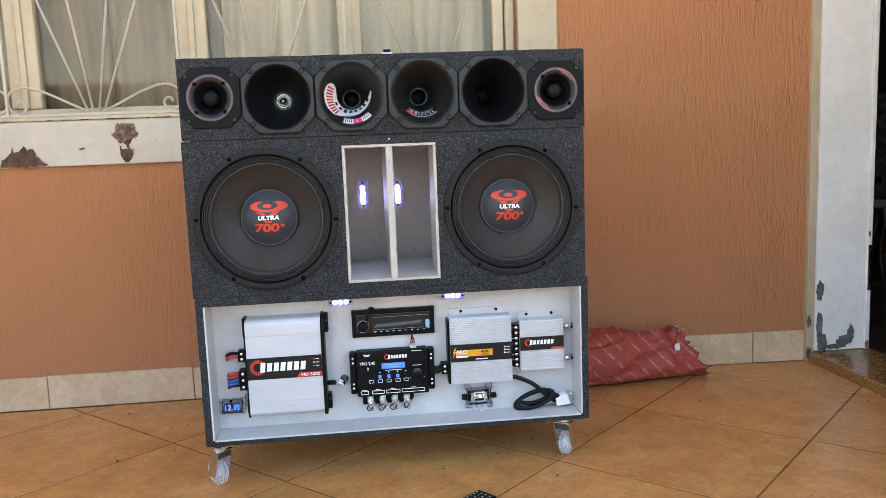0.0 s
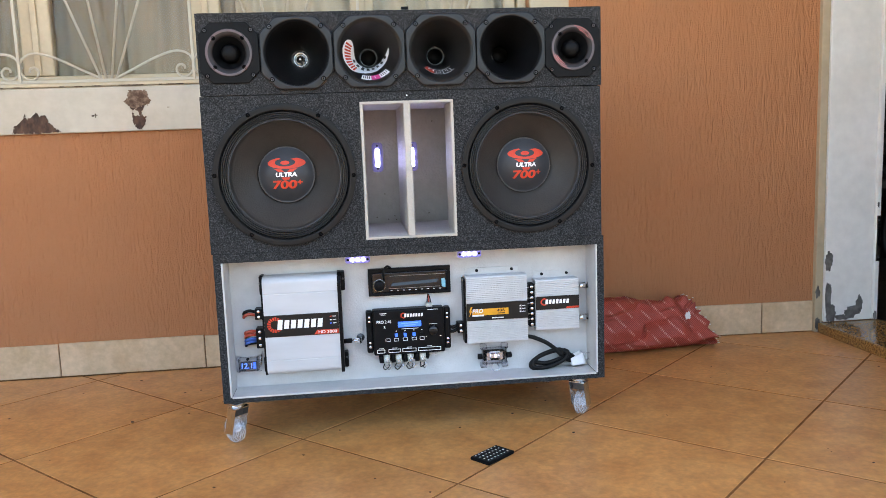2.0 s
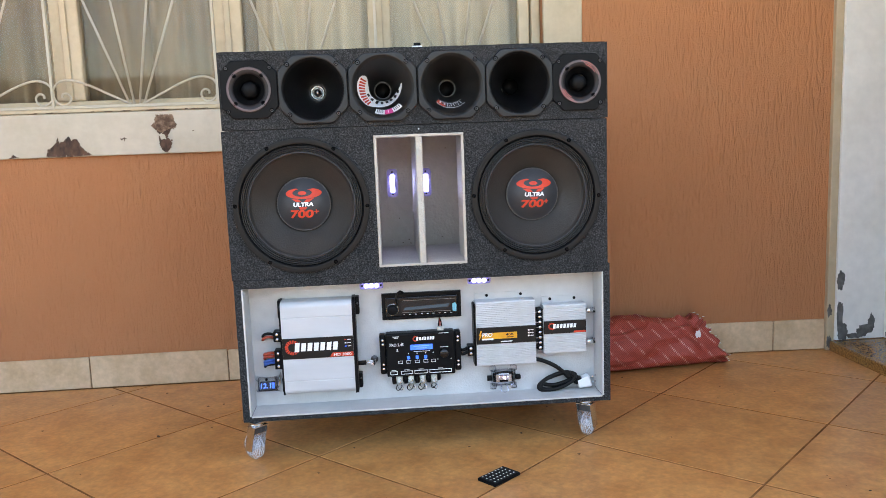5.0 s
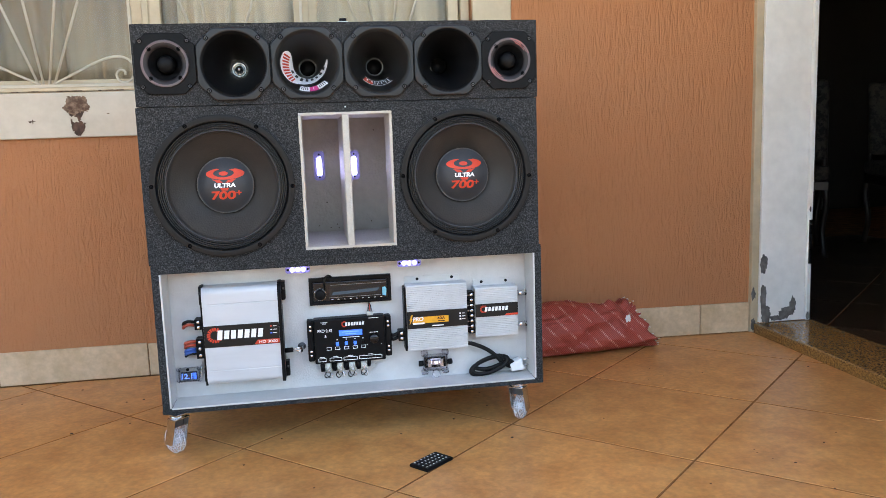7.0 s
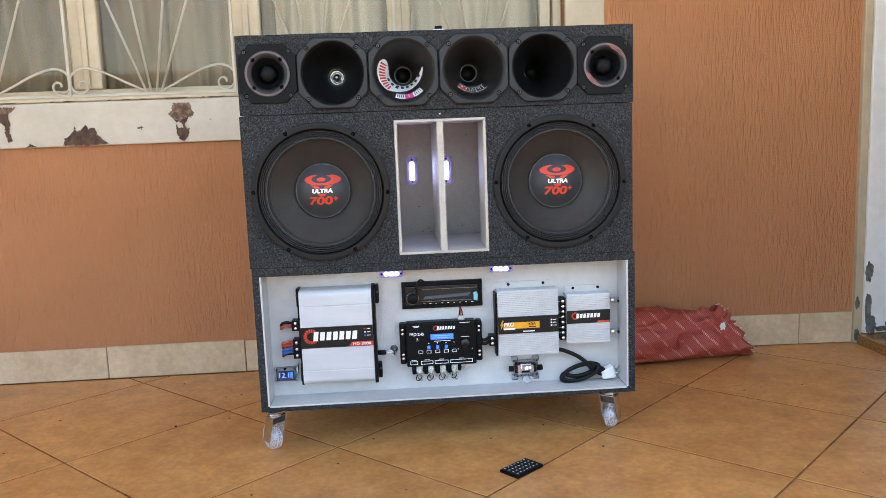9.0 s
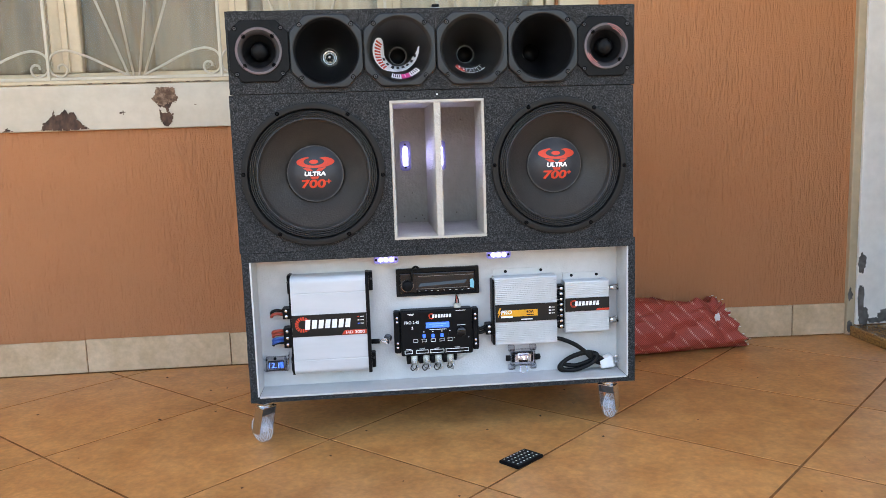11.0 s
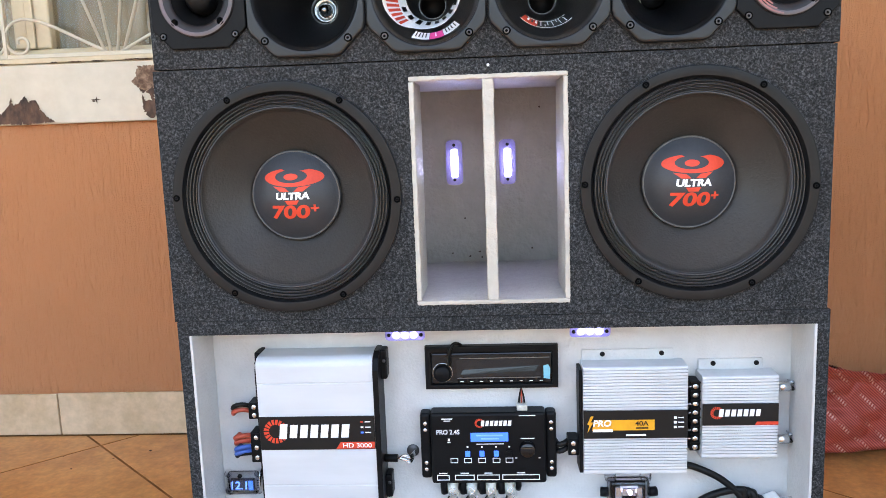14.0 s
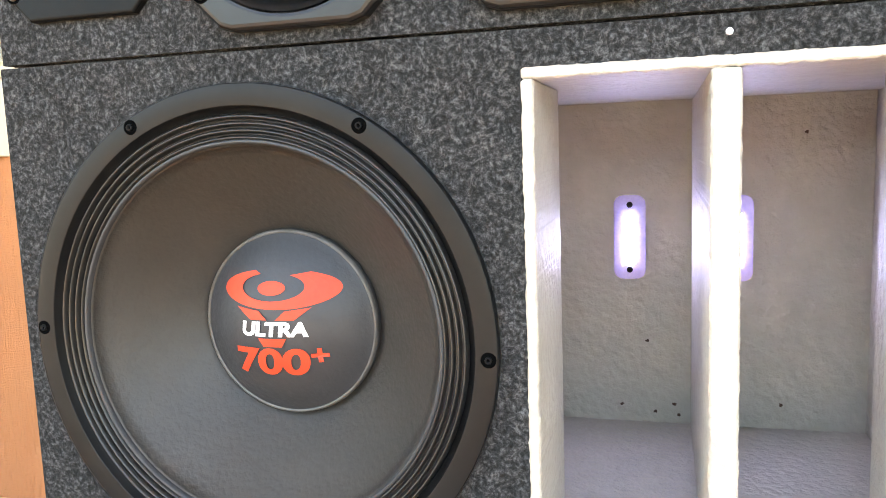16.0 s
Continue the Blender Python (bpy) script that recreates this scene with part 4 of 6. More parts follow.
# glint deep in the last horn, drawn as a pale patch
part("glint_patch", patch(194, 212, 0.62, 0.74), PALE_SLEEVE, fl, "small pale patch painted as a glint")

# middle box with woofers and port
bass_box = thing("bass_box", (0.514, 0.17, 0.445), "charcoal carpeted speaker box with two woofers and a white port", "speaker box")
carpet_box(bass_box, 0.0700, 0.9580, 0.4455, 0.7885, [("round", 0.2415, 0.614, 0.150, 0.150), ("rect", 0.5160, 0.615, 0.1040, 0.1535), ("round", 0.7875, 0.615, 0.150, 0.150)])
woofer(bass_box, 0.2410, 0.614, 0.1560)
woofer(bass_box, 0.7875, 0.615, 0.1535)
PX0, PX1, PZ0, PZ1, PB = 0.4122, 0.6198, 0.4617, 0.7683, 0.305


def sawn(b, cuts=130):
    """Roughens the front edge of a painted board, as the saw left it."""
    long = [e for e in b.edges if e.calc_length() > 0.12 and abs(e.verts[0].co.y - e.verts[1].co.y) < 0.01]
    bmesh.ops.subdivide_edges(b, edges=long, cuts=cuts)
    for v in b.verts:
        if v.co.y < 0.01:
            w = noise.noise(Vector((v.co.x * 130, v.co.z * 150, 1))) + 0.9 * noise.noise(Vector((v.co.x * 420, v.co.z * 440, 4)))
            v.co.x += 0.0006 * w
            v.co.z += 0.0006 * w
            v.co.y += 0.0009 * noise.noise(Vector((v.co.x * 60, v.co.z * 70, 9)))
    return b


part("port_side", sawn(box((PX0, -0.002, PZ0 + 0.0062), (PX0 + 0.0065, 0.10, PZ1 - 0.0062), 0.001, 1)), PORT_PAINT, bass_box)
part("port_side", sawn(box((PX1 - 0.0065, -0.002, PZ0 + 0.0062), (PX1, 0.115, PZ1 - 0.0062), 0.001, 1)), PORT_PAINT, bass_box)
b = sawn(box((PX0, -0.002, PZ0), (PX1, 0.0195, PZ0 + 0.006), 0.001, 1))
box((0.378, 0.0195, PZ0), (0.654, PB, PZ0 + 0.006), bm=b)
part("port_floor", b, PORT_PAINT, bass_box)
b = sawn(box((PX0, -0.002, PZ1 - 0.006), (PX1, 0.0195, PZ1), 0.001, 1))
box((0.378, 0.0195, PZ1 - 0.006), (0.654, PB, PZ1), bm=b)
part("port_roof", b, PORT_PAINT, bass_box)
part("port_back", box((0.373, PB, PZ0), (0.659, PB + 0.015, PZ1)), PORT_PAINT, bass_box)
part("port_wall", box((0.373, 0.0195, PZ0), (0.378, PB, PZ1)), PORT_PAINT, bass_box)
part("port_wall", box((0.654, 0.0195, PZ0), (0.659, PB, PZ1)), PORT_PAINT, bass_box)
# divider with a roughly sawn, painted front edge
part("port_divider", sawn(box((0.5085, -0.002, PZ0 + 0.006), (0.5235, PB, PZ1 - 0.006), 0.0012, 1)), PORT_PAINT, bass_box)
for k, (x, z) in enumerate(((0.47, 0.545), (0.447, 0.484), (0.477, 0.478), (0.498, 0.476), (0.494, 0.486), (0.601, 0.73), (0.585, 0.49))):
    part("glue_speck", blob(x, z, 0.0016, 0.0014, PB - 0.0012, 60 + k, 0.6, 14), RUST, bass_box)
bolt(0.517, 0.7795, -0.001, bass_box, 0.0019, WHITE_PLASTIC)


def led_module(x, z, y, upright, tilt=0.0):
    """Clear-capped lamp strip on a small base with a screw at either end; tilt leans its face downwards."""
    ob = thing("led_marker_light", (x, y, z), "small marker lamp glowing cool white on white board", "marker light", "marker lamps")
    m = Matrix.Translation((x, y, z)) @ Matrix.Rotation(radians(tilt), 4, "X")
    w, h = (0.0125, 0.0365) if upright else (0.0265, 0.0075)
    r = min(w, h) * 0.55
    pts = []
    for cx_, cz_, a0 in ((w - r, h - r, 0), (-w + r, h - r, 90), (-w + r, -h + r, 180), (w - r, -h + r, 270)):
        pts += [(cx_ + r * math.cos(radians(a0 + 22.5 * k)), cz_ + r * math.sin(radians(a0 + 22.5 * k))) for k in range(5)]
    part("housing", moved(prism(pts, -0.006, 0, 0.0015), m), GLOWING_HOUSING, ob, "pale lilac housing, glow of the lamp put into its colour")
    if upright:
        part("lens", moved(box((-0.0049, -0.0072, -0.0245), (0.0049, -0.0062, 0.0215), 0.0004, 1), m), STRIP_LENS, ob, "bright white lamp")
        ends = ((0, 0.0295), (0, -0.0295))
    else:
        for k in (-1, 0, 1):
            part("lens", moved(disc(k * 0.0125, 0, 0.0047, -0.0105, -0.0062, 16, 0.0025), m), LAMP_LENS, ob, "bright white lamp")
        ends = ((-0.0225, 0), (0.0225, 0))
    for sx, sz in ends:
        part("screw", moved(disc(sx, sz, 0.0028, -0.0078, -0.006, 10, 0.0005), m), BLACK_PLASTIC, ob)
    return ob


led_module(0.455, 0.6415, PB, True)
led_module(0.5455, 0.6400, PB, True)

# small switch on top of the stack
sw = thing("toggle_switch", (0.524, 0.06, 0.963), "tiny black toggle switch on a white base on the top box", "switch")
part("base", box((0.512, 0.05, 0.963), (0.536, 0.07, 0.972), 0.002), WHITE_PLASTIC, sw)
part("rocker", box((0.516, 0.0485, 0.9725), (0.532, 0.064, 0.9785), 0.001), BLACK_PLASTIC, sw)

# bottom box with recessed white panel
PANEL = 0.078
amp_box = thing("amplifier_box", (0.517, 0.17, 0.0), "charcoal carpeted box on casters with a recessed white equipment panel", "equipment box")
carpet_box(amp_box, 0.0725, 0.9625, 0.1035, 0.4445, [("rect", 0.5175, 0.2710, 0.4255, 0.1540)], 0.0095)
part("panel", box((0.0905, PANEL, 0.1155), (0.9445, PANEL + 0.012, 0.4265)), WHITE_BOARD, amp_box, "white painted board")
part("panel_side", box((0.0885, -0.001, 0.117), (0.0925, PANEL, 0.425), 0.0008, 1), WHITE_BOARD, amp_box)
part("panel_side", box((0.9425, -0.001, 0.117), (0.9465, PANEL, 0.425), 0.0008, 1), WHITE_BOARD, amp_box)
part("panel_side", box((0.0926, -0.001, 0.1135), (0.9424, PANEL, 0.1175), 0.0008, 1), WHITE_BOARD, amp_box)
part("panel_side", box((0.0926, 0.001, 0.4245), (0.9424, PANEL, 0.4280), 0.0008, 1), WHITE_BOARD, amp_box)


def caster(x, y, turn):
    """Clear wheel on ball-bearing swivel fork, under the box."""
    m = Matrix.Translation((x, y, 0)) @ Matrix.Rotation(radians(turn), 4, "Z")
    c = part("caster", moved(box((-0.022, -0.026, 0.0985), (0.022, 0.026, 0.1033), 0.001, 1), m), CHROME, amp_box, "chrome swivel caster with a clear wheel")
    part("swivel", moved(moved(lathe([(0.016, 0), (0.019, 0.003), (0.018, 0.008), (0.008, 0.009)], 0, 0, 24), Matrix.Rotation(radians(90), 4, "X") @ Matrix.Translation((0, 0, 0))), m @ Matrix.Translation((0, 0, 0.0892))), CHROME, c)
    for s in (-1, 1):
        b = box((s * 0.0195 - 0.0012, -0.013, 0.026), (s * 0.0195 + 0.0012, 0.013, 0.091), 0.0006, 1)
        for v in b.verts:
            v.co.y += (0.09 - v.co.z) * 0.30 - 0.006
        part("fork", moved(b, m), CHROME, c)
    part("fork_bridge", moved(box((-0.0207, -0.019, 0.0882), (0.0207, 0.010, 0.0906), 0.0006, 1), m), CHROME, c)
    part("fork_web", moved(box((-0.0180, 0.004, 0.064), (0.0180, 0.006, 0.0880), 0.0005, 1), m), STEEL, c, "dark steel web of the fork")
    ax = Matrix.Translation((0, 0.014, 0.0332)) @ Matrix.Rotation(radians(90), 4, "Z")
    R = 0.0330
    part("wheel", moved(lathe([(0.010, -0.0165), (0.017, -0.0160), (0.0235, -0.0135), (0.0285, -0.0098), (0.0318, -0.0050), (R, 0.0), (0.0318, 0.0050), (0.0285, 0.0098), (0.0235, 0.0135), (0.017, 0.0160), (0.010, 0.0165), (0.010, -0.0165)], 0, 0, 40), m @ ax), CLEAR_WHEEL, c, "clear plastic wheel")
    hub = lathe([(0, -0.0135), (0.0095, -0.0135), (0.0098, 0.0135), (0, 0.0135)], 0, 0, 20)
    for k in range(14):
        a = 2 * math.pi * k / 14
        for yy in (-0.0105, 0.0105):
            join(hub, tube([(0.0095 * math.cos(a), yy, 0.0095 * math.sin(a)), (0.019 * math.cos(a), yy, 0.019 * math.sin(a)), (0.0285 * math.cos(a), yy * 0.62, 0.0285 * math.sin(a))], 0.0007, 5))
    for yy, r in ((-0.0108, 0.0185), (0.0108, 0.0185), (-0.006, 0.0292), (0.006, 0.0292)):
        join(hub, tube([(r * math.cos(2 * math.pi * k / 32), yy, r * math.sin(2 * math.pi * k / 32)) for k in range(33)], 0.0006, 5))
    part("hub", moved(hub, m @ ax), WHEEL_RIB, c, "pale hub with thin radial ribs")
    part("axle", moved(moved(lathe([(0, -0.020), (0.0045, -0.020), (0.0045, 0.020), (0, 0.020)], 0, 0, 12), ax), m), CHROME, c)


for x, y, a in ((0.0985, 0.020, 46), (0.909, 0.034, -38), (0.105, 0.300, 12), (0.905, 0.300, 40), (0.648, 0.300, 70)):
    caster(x, y, a)
led_module(0.3905, 0.4172, 0.024, False, 15)
led_module(0.6480, 0.4172, 0.024, False, 15)


# ---- equipment on the white panel ----
def brand_shape(ob, x, z, y, w, h, red=True):
    """The maker's mark as plain shapes: a rayed red ring and seven slanted white blocks."""
    if red:
        b = bmesh.new()
        for k in range(14):
            a0, a1 = radians(35 + k * 21), radians(35 + k * 21 + 14)
            r0, r1 = h * 0.48, h * 0.84
            c = (x - w / 2 + h * 0.55, z)
            join(b, prism([(c[0] + r * math.cos(a), c[1] + r * math.sin(a)) for r, a in ((r0, a0), (r1, a0), (r1, a1), (r0, a1))], y - 0.0003, y))
        part("emblem", b, RED_PRINT, ob, "red rayed ring")
    x0 = x - w / 2 + h * 0.75
    step = (x + w / 2 - x0) / 7
    for k in range(7):
        a, hh, sl = x0 + k * step, h * (0.46 if k else 0.52), h * 0.12
        part("mark", prism([(a, z - hh), (a + step * 0.72, z - hh), (a + step * 0.72 + sl, z + hh), (a + sl, z + hh)], y - 0.0006, y - 0.0004), WHITE_PRINT, ob, "slanted white block")


def extrusion(x0, x1, z0, z1, y0, y1, ribs=0, depth=0.0016, round_=0.012, grooves=()):
    """A hollow-looking aluminium body along x: rounded upper and lower edges, ribs or grooves running level."""
    prof = [(y1, z0)]
    for k in range(7):
        a = k / 6 * math.pi / 2
        prof.append((y0 + round_ * (1 - math.sin(a)), z0 + round_ * (1 - math.cos(a)) * 0.8))
    if ribs:
        za, zb = z0 + round_, z1 - round_
        for k in range(ribs):
            s = (zb - za) / ribs
            a = za + k * s
            prof += [(y0, a + s * 0.05), (y0, a + s * 0.62), (y0 + depth, a + s * 0.70), (y0 + depth, a + s * 0.97)]
    else:
        for g in sorted(grooves):
            prof += [(y0, g - 0.0016), (y0 + depth, g - 0.0006), (y0 + depth, g + 0.0006), (y0, g + 0.0016)]
    for k in range(7):
        a = (6 - k) / 6 * math.pi / 2
        prof.append((y0 + round_ * (1 - math.sin(a)), z1 - round_ * (1 - math.cos(a)) * 0.8))
    prof.append((y1, z1))
    b = bmesh.new()
    p = [b.verts.new((x0, y, z)) for y, z in prof]
    q = [b.verts.new((x1, y, z)) for y, z in prof]
    n = len(prof)
    for i in range(n):
        b.faces.new((p[i], p[(i + 1) % n], q[(i + 1) % n], q[i]))
    b.faces.new(p)
    b.faces.new(list(reversed(q)))
    bmesh.ops.triangulate(b, faces=[f for f in b.faces if len(f.verts) > 4])
    return b


def terminal(ob, x0, x1, z0, z1, y0, y1, screws=2):
    t = part("terminal_block", box((x0, y0, z0), (x1, y1, z1), 0.0015), BLACK_PLASTIC, ob)
    for k in range(screws):
        z = z0 + (z1 - z0) * (k + 0.5) / screws
        part("screw", disc((x0 + x1) / 2, z, 0.0038, y0 - 0.0012, y0, 12, 0.0005), CHROME, t)
    return t


def wire(ob, pts, r, mat, name="wire", label=""):
    return part(name, tube(spline(pts, 6), r, 8), mat, ob, label)


# large white amplifier
amp = thing("amplifier", (0.255, PANEL, 0.15), "large white aluminium amplifier with black label band and end caps", "amplifier")
AY = 0.024
part("body", extrusion(0.1715, 0.3405, 0.156, 0.3825, AY, PANEL, round_=0.016, depth=0.0010, grooves=(0.190, 0.345)), ALUMINIUM, amp, "white aluminium body")
for x0, x1, y0, side in ((0.1662, 0.1713, 0.034, -1), (0.3407, 0.3485, 0.022, 1)):
    b = prism([(y0, 0.154), (PANEL, 0.154), (PANEL, 0.385), (0.048, 0.385), (y0 + 0.010, 0.378), (y0 + 0.001, 0.362)], x0, x1)
    for v in b.verts:
        v.co = Vector((v.co.y, v.co.x, v.co.z))
    cap = part("end_cap", b, BLACK_PLASTIC, amp, "black plastic end cap")
    for z0, z1 in ((0.340, 0.384), (0.156, 0.192)):
        xx = x0 - 0.0045 if side < 0 else x1 - 0.0018
        part("mounting_ear", box((xx, 0.052, z0), (xx + (0.0060 if side < 0 else 0.0110), PANEL, z1), 0.0025), BLACK_PLASTIC, cap)
        part("screw", disc(xx + (0.002 if side < 0 else 0.007), (z0 + z1) / 2 + 0.006, 0.0026, 0.0508, 0.0522, 12, 0.0006), STEEL, cap)
band = part("label_band", box((0.1718, AY - 0.0022, 0.2455), (0.3402, AY - 0.0006, 0.2960), 0.0004, 1), BLACK_PRINT, amp, "black label band")
brand_shape(band, 0.2450, 0.2740, AY - 0.0026, 0.122, 0.0215)
part("model_strip", prism([(0.283, 0.2470), (0.3395, 0.2470), (0.3395, 0.2570), (0.290, 0.2570)], AY - 0.0029, AY - 0.0024), RED_PRINT, band)
part("print", writing("HD 3000", 0.3140, 0.2520, AY - 0.0032, 0.0066, 0.042, 0.0, 0.01), WHITE_PRINT, band)
for k in range(3):
    part("print", box((0.320, AY - 0.0030, 0.2860 - k * 0.0080), (0.324, AY - 0.0025, 0.2884 - k * 0.0080)), (RED_PRINT, WHITE_PRINT, BLUE_DISPLAY)[k], band)
    part("print", box((0.3265, AY - 0.0030, 0.2865 - k * 0.0080), (0.3345, AY - 0.0025, 0.2880 - k * 0.0080)), WHITE_PRINT, band)
terminal(amp, 0.148, 0.1660, 0.283, 0.308, 0.048, PANEL)
terminal(amp, 0.148, 0.1660, 0.215, 0.262, 0.048, PANEL, 3)
for k, (z, mat) in enumerate(((0.300, CABLE), (0.292, RED_WIRE))):
    wire(amp, [(0.148, 0.060, z), (0.136, 0.054, z + 0.004), (0.126, 0.052, z + 0.002), (0.1215, 0.060, z - 0.004), (0.121, PANEL + 0.002, z - 0.005)], 0.0036, mat)
for k, (z, mat) in enumerate(((0.254, RED_WIRE), (0.246, RED_WIRE), (0.236, BLUE_WIRE), (0.226, CABLE), (0.229, BLUE_WIRE))):
    wire(amp, [(0.148, 0.060, z), (0.136, 0.052, z + 0.002), (0.126, 0.050 + 0.003 * (k % 2), z), (0.1225, 0.060, z - 0.005), (0.122, PANEL + 0.002, z - 0.006)], 0.0038, mat)
# plug of the signal lead with twisted ends
lead = part("signal_plug", tube([(0.348, 0.050, 0.2195), (0.358, 0.049, 0.2197), (0.368, 0.048, 0.2200)], 0.0058, 12), BLACK_PLASTIC, amp)
for k in range(4):
    wire(lead, [(0.367, 0.048, 0.2185 + 0.001 * k), (0.378, 0.045 + 0.004 * (k % 2), 0.2215 - 0.003 * k + 0.004), (0.387, 0.050, 0.223 - 0.0035 * k), (0.392, PANEL + 0.001, 0.222 - 0.002 * k)], 0.0016, CHROME)
part("cable_ring", disc(0.388, 0.2195, 0.0095, PANEL - 0.003, PANEL, 18, 0.001), STEEL, lead)

# car radio in its sleeve
radio = thing("car_radio", (0.51, PANEL, 0.318), "glossy black car radio with dim display set in the white panel", "car radio")
rx0, rx1, rz0, rz1 = 0.4125, 0.6075, 0.3185, 0.3835
outer = [(rx0, rz0), (rx1, rz0), (rx1, rz1), (rx0, rz1)]
inner = [(rx0 + 0.009, rz0 + 0.007), (rx1 - 0.009, rz0 + 0.007), (rx1 - 0.009, rz1 - 0.010), (rx0 + 0.009, rz1 - 0.010)]
part("sleeve", prism(outer, PANEL - 0.012, PANEL, 0.002, hole=inner), BLACK_PLASTIC, radio, "matt black mounting frame")
face = part("faceplate", box((rx0 + 0.0095, PANEL - 0.0105, rz0 + 0.0075), (rx1 - 0.0095, PANEL + 0.01, rz1 - 0.0105), 0.002), GLOSS_BLACK, radio, "glossy faceplate")
part("disc_slot", box((rx0 + 0.030, PANEL - 0.0114, rz1 - 0.0165), (rx1 - 0.030, PANEL - 0.0108, rz1 - 0.0135), 0.0002, 1), BLACK_PRINT, face)
part("display", box((rx0 + 0.046, PANEL - 0.0112, rz0 + 0.0185), (rx1 - 0.026, PANEL - 0.0106, rz1 - 0.0200)), material("radio_display", (0.010, 0.011, 0.013), 0.06, bump=0, spec=0.5), face, "dark glossy display")
# added strip, tilted so that reflected sky draws a streak across the display
b = prism([(rx0 + 0.052, rz0 + 0.0225), (rx1 - 0.034, rz0 + 0.0270), (rx1 - 0.028, rz0 + 0.0345), (rx0 + 0.056, rz0 + 0.0295)], PANEL - 0.0120, PANEL - 0.0113)
for v in b.verts:
    if v.co.z < rz0 + 0.028 and v.co.y < PANEL - 0.0117:
        v.co.y -= 0.0017
part("streak_strip", b, GLOSS_BLACK, face, "added slanted glossy strip that catches a reflected streak")
for z0, x0, x1 in ((rz1 - 0.0190, rx0 + 0.050, rx1 - 0.012), (rz0 + 0.0160, rx0 + 0.046, rx1 - 0.026)):
    part("trim_line", prism([(x0, z0), (x1, z0), (x1, z0 + 0.0011), (x0 + 0.003, z0 + 0.0011)], PANEL - 0.0114, PANEL - 0.0107), DULL_METAL, face, "thin silver trim line")
knob = part("knob", lathe([(0, PANEL - 0.0215), (0.0105, PANEL - 0.0215), (0.0122, PANEL - 0.0195), (0.0130, PANEL - 0.0108)], rx0 + 0.0255, rz0 + 0.0255, 32), BLACK_PLASTIC, face)
part("knob_ring", lathe([(0.0150, PANEL - 0.0110), (0.0147, PANEL - 0.0122), (0.0140, PANEL - 0.0122), (0.0138, PANEL - 0.0110)], rx0 + 0.0255, rz0 + 0.0255, 32), CHROME, knob)
for k in range(9):
    x = rx0 + 0.048 + k * 0.0145
    part("button", box((x, PANEL - 0.0120, rz0 + 0.0098), (x + 0.0115, PANEL - 0.0108, rz0 + 0.0140), 0.0004, 1), BLACK_PLASTIC, face)
    part("print", box((x + 0.0035, PANEL - 0.0124, rz0 + 0.0112), (x + 0.0080, PANEL - 0.0121, rz0 + 0.0124)), WHITE_PRINT, face)
part("sticker", prism([(rx1 - 0.0215, rz0 + 0.0155), (rx1 - 0.0125, rz0 + 0.0135), (rx1 - 0.0115, rz0 + 0.030), (rx1 - 0.0145, rz0 + 0.036), (rx1 - 0.0215, rz0 + 0.034)], PANEL - 0.0118, PANEL - 0.0109),
     material("pale_blue_film", (0.18, 0.50, 0.62), 0.2, bump=0.02), face, "pale blue film tab")
wire(radio, [(rx0 + 0.037, PANEL - 0.010, rz0 + 0.036), (rx0 + 0.036, PANEL - 0.020, rz0 + 0.050), (rx0 + 0.038, PANEL - 0.020, rz1 - 0.001), (rx0 + 0.045, PANEL - 0.016, rz1 + 0.006),
             (rx0 + 0.052, PANEL - 0.008, rz1 + 0.002), (rx0 + 0.055, PANEL + 0.001, rz1 - 0.004)], 0.0026, CABLE, "microphone_lead")

# signal processor
dsp = thing("signal_processor", (0.50, PANEL, 0.175), "black audio signal processor with blue screen, keys and knob", "signal processor")
DY = 0.047
part("body", box((0.418, DY, 0.1790), (0.587, PANEL, 0.2880), 0.004), BLACK_PLASTIC, dsp)
for x0, x1 in ((0.4025, 0.4178), (0.5872, 0.6025)):
    ear = part("ear", box((x0, DY + 0.006, 0.1850), (x1, PANEL, 0.2860), 0.004), BLACK_PLASTIC, dsp, "black mounting ear")
    for z in (0.2000, 0.2100, 0.2610, 0.2710):
        part("screw", disc((x0 + x1) / 2, z, 0.0030, DY + 0.0048, DY + 0.0062, 12, 0.0005), CHROME, ear)
part("screen", box((0.477, DY - 0.0012, 0.2450), (0.532, DY - 0.0002, 0.2585), 0.0003, 1), BLUE_DISPLAY, dsp, "blue lit screen")
part("screen_text", join(box((0.485, DY - 0.0018, 0.2535), (0.524, DY - 0.0014, 0.2555)), box((0.492, DY - 0.0018, 0.2485), (0.518, DY - 0.0014, 0.2505))), material("screen_ink", (0.10, 0.20, 0.6), 0.4, emit=(0.15, 0.30, 1.0), power=0.12, bump=0), dsp)
brand_shape(dsp, 0.512, 0.2730, DY - 0.0006, 0.052, 0.0085)
part("print", writing("PRO 2.4S", 0.4440, 0.2600, DY - 0.0006, 0.0072, 0.034, 0.0, 0.02), WHITE_PRINT, dsp)
for x, z, w, h in ((0.443, 0.2800, 0.016, 0.0016), (0.443, 0.2770, 0.010, 0.0014), (0.505, 0.2410, 0.040, 0.0012), (0.445, 0.2480, 0.003, 0.004), (0.445, 0.2440, 0.005, 0.001),
                   (0.560, 0.2490, 0.020, 0.0012), (0.543, 0.2190, 0.003, 0.0014), (0.577, 0.2190, 0.003, 0.0014), (0.560, 0.2840, 0.024, 0.0014)):
    part("print", box((x - w / 2, DY - 0.0006, z - h / 2), (x + w / 2, DY - 0.0002, z + h / 2)), WHITE_PRINT, dsp)
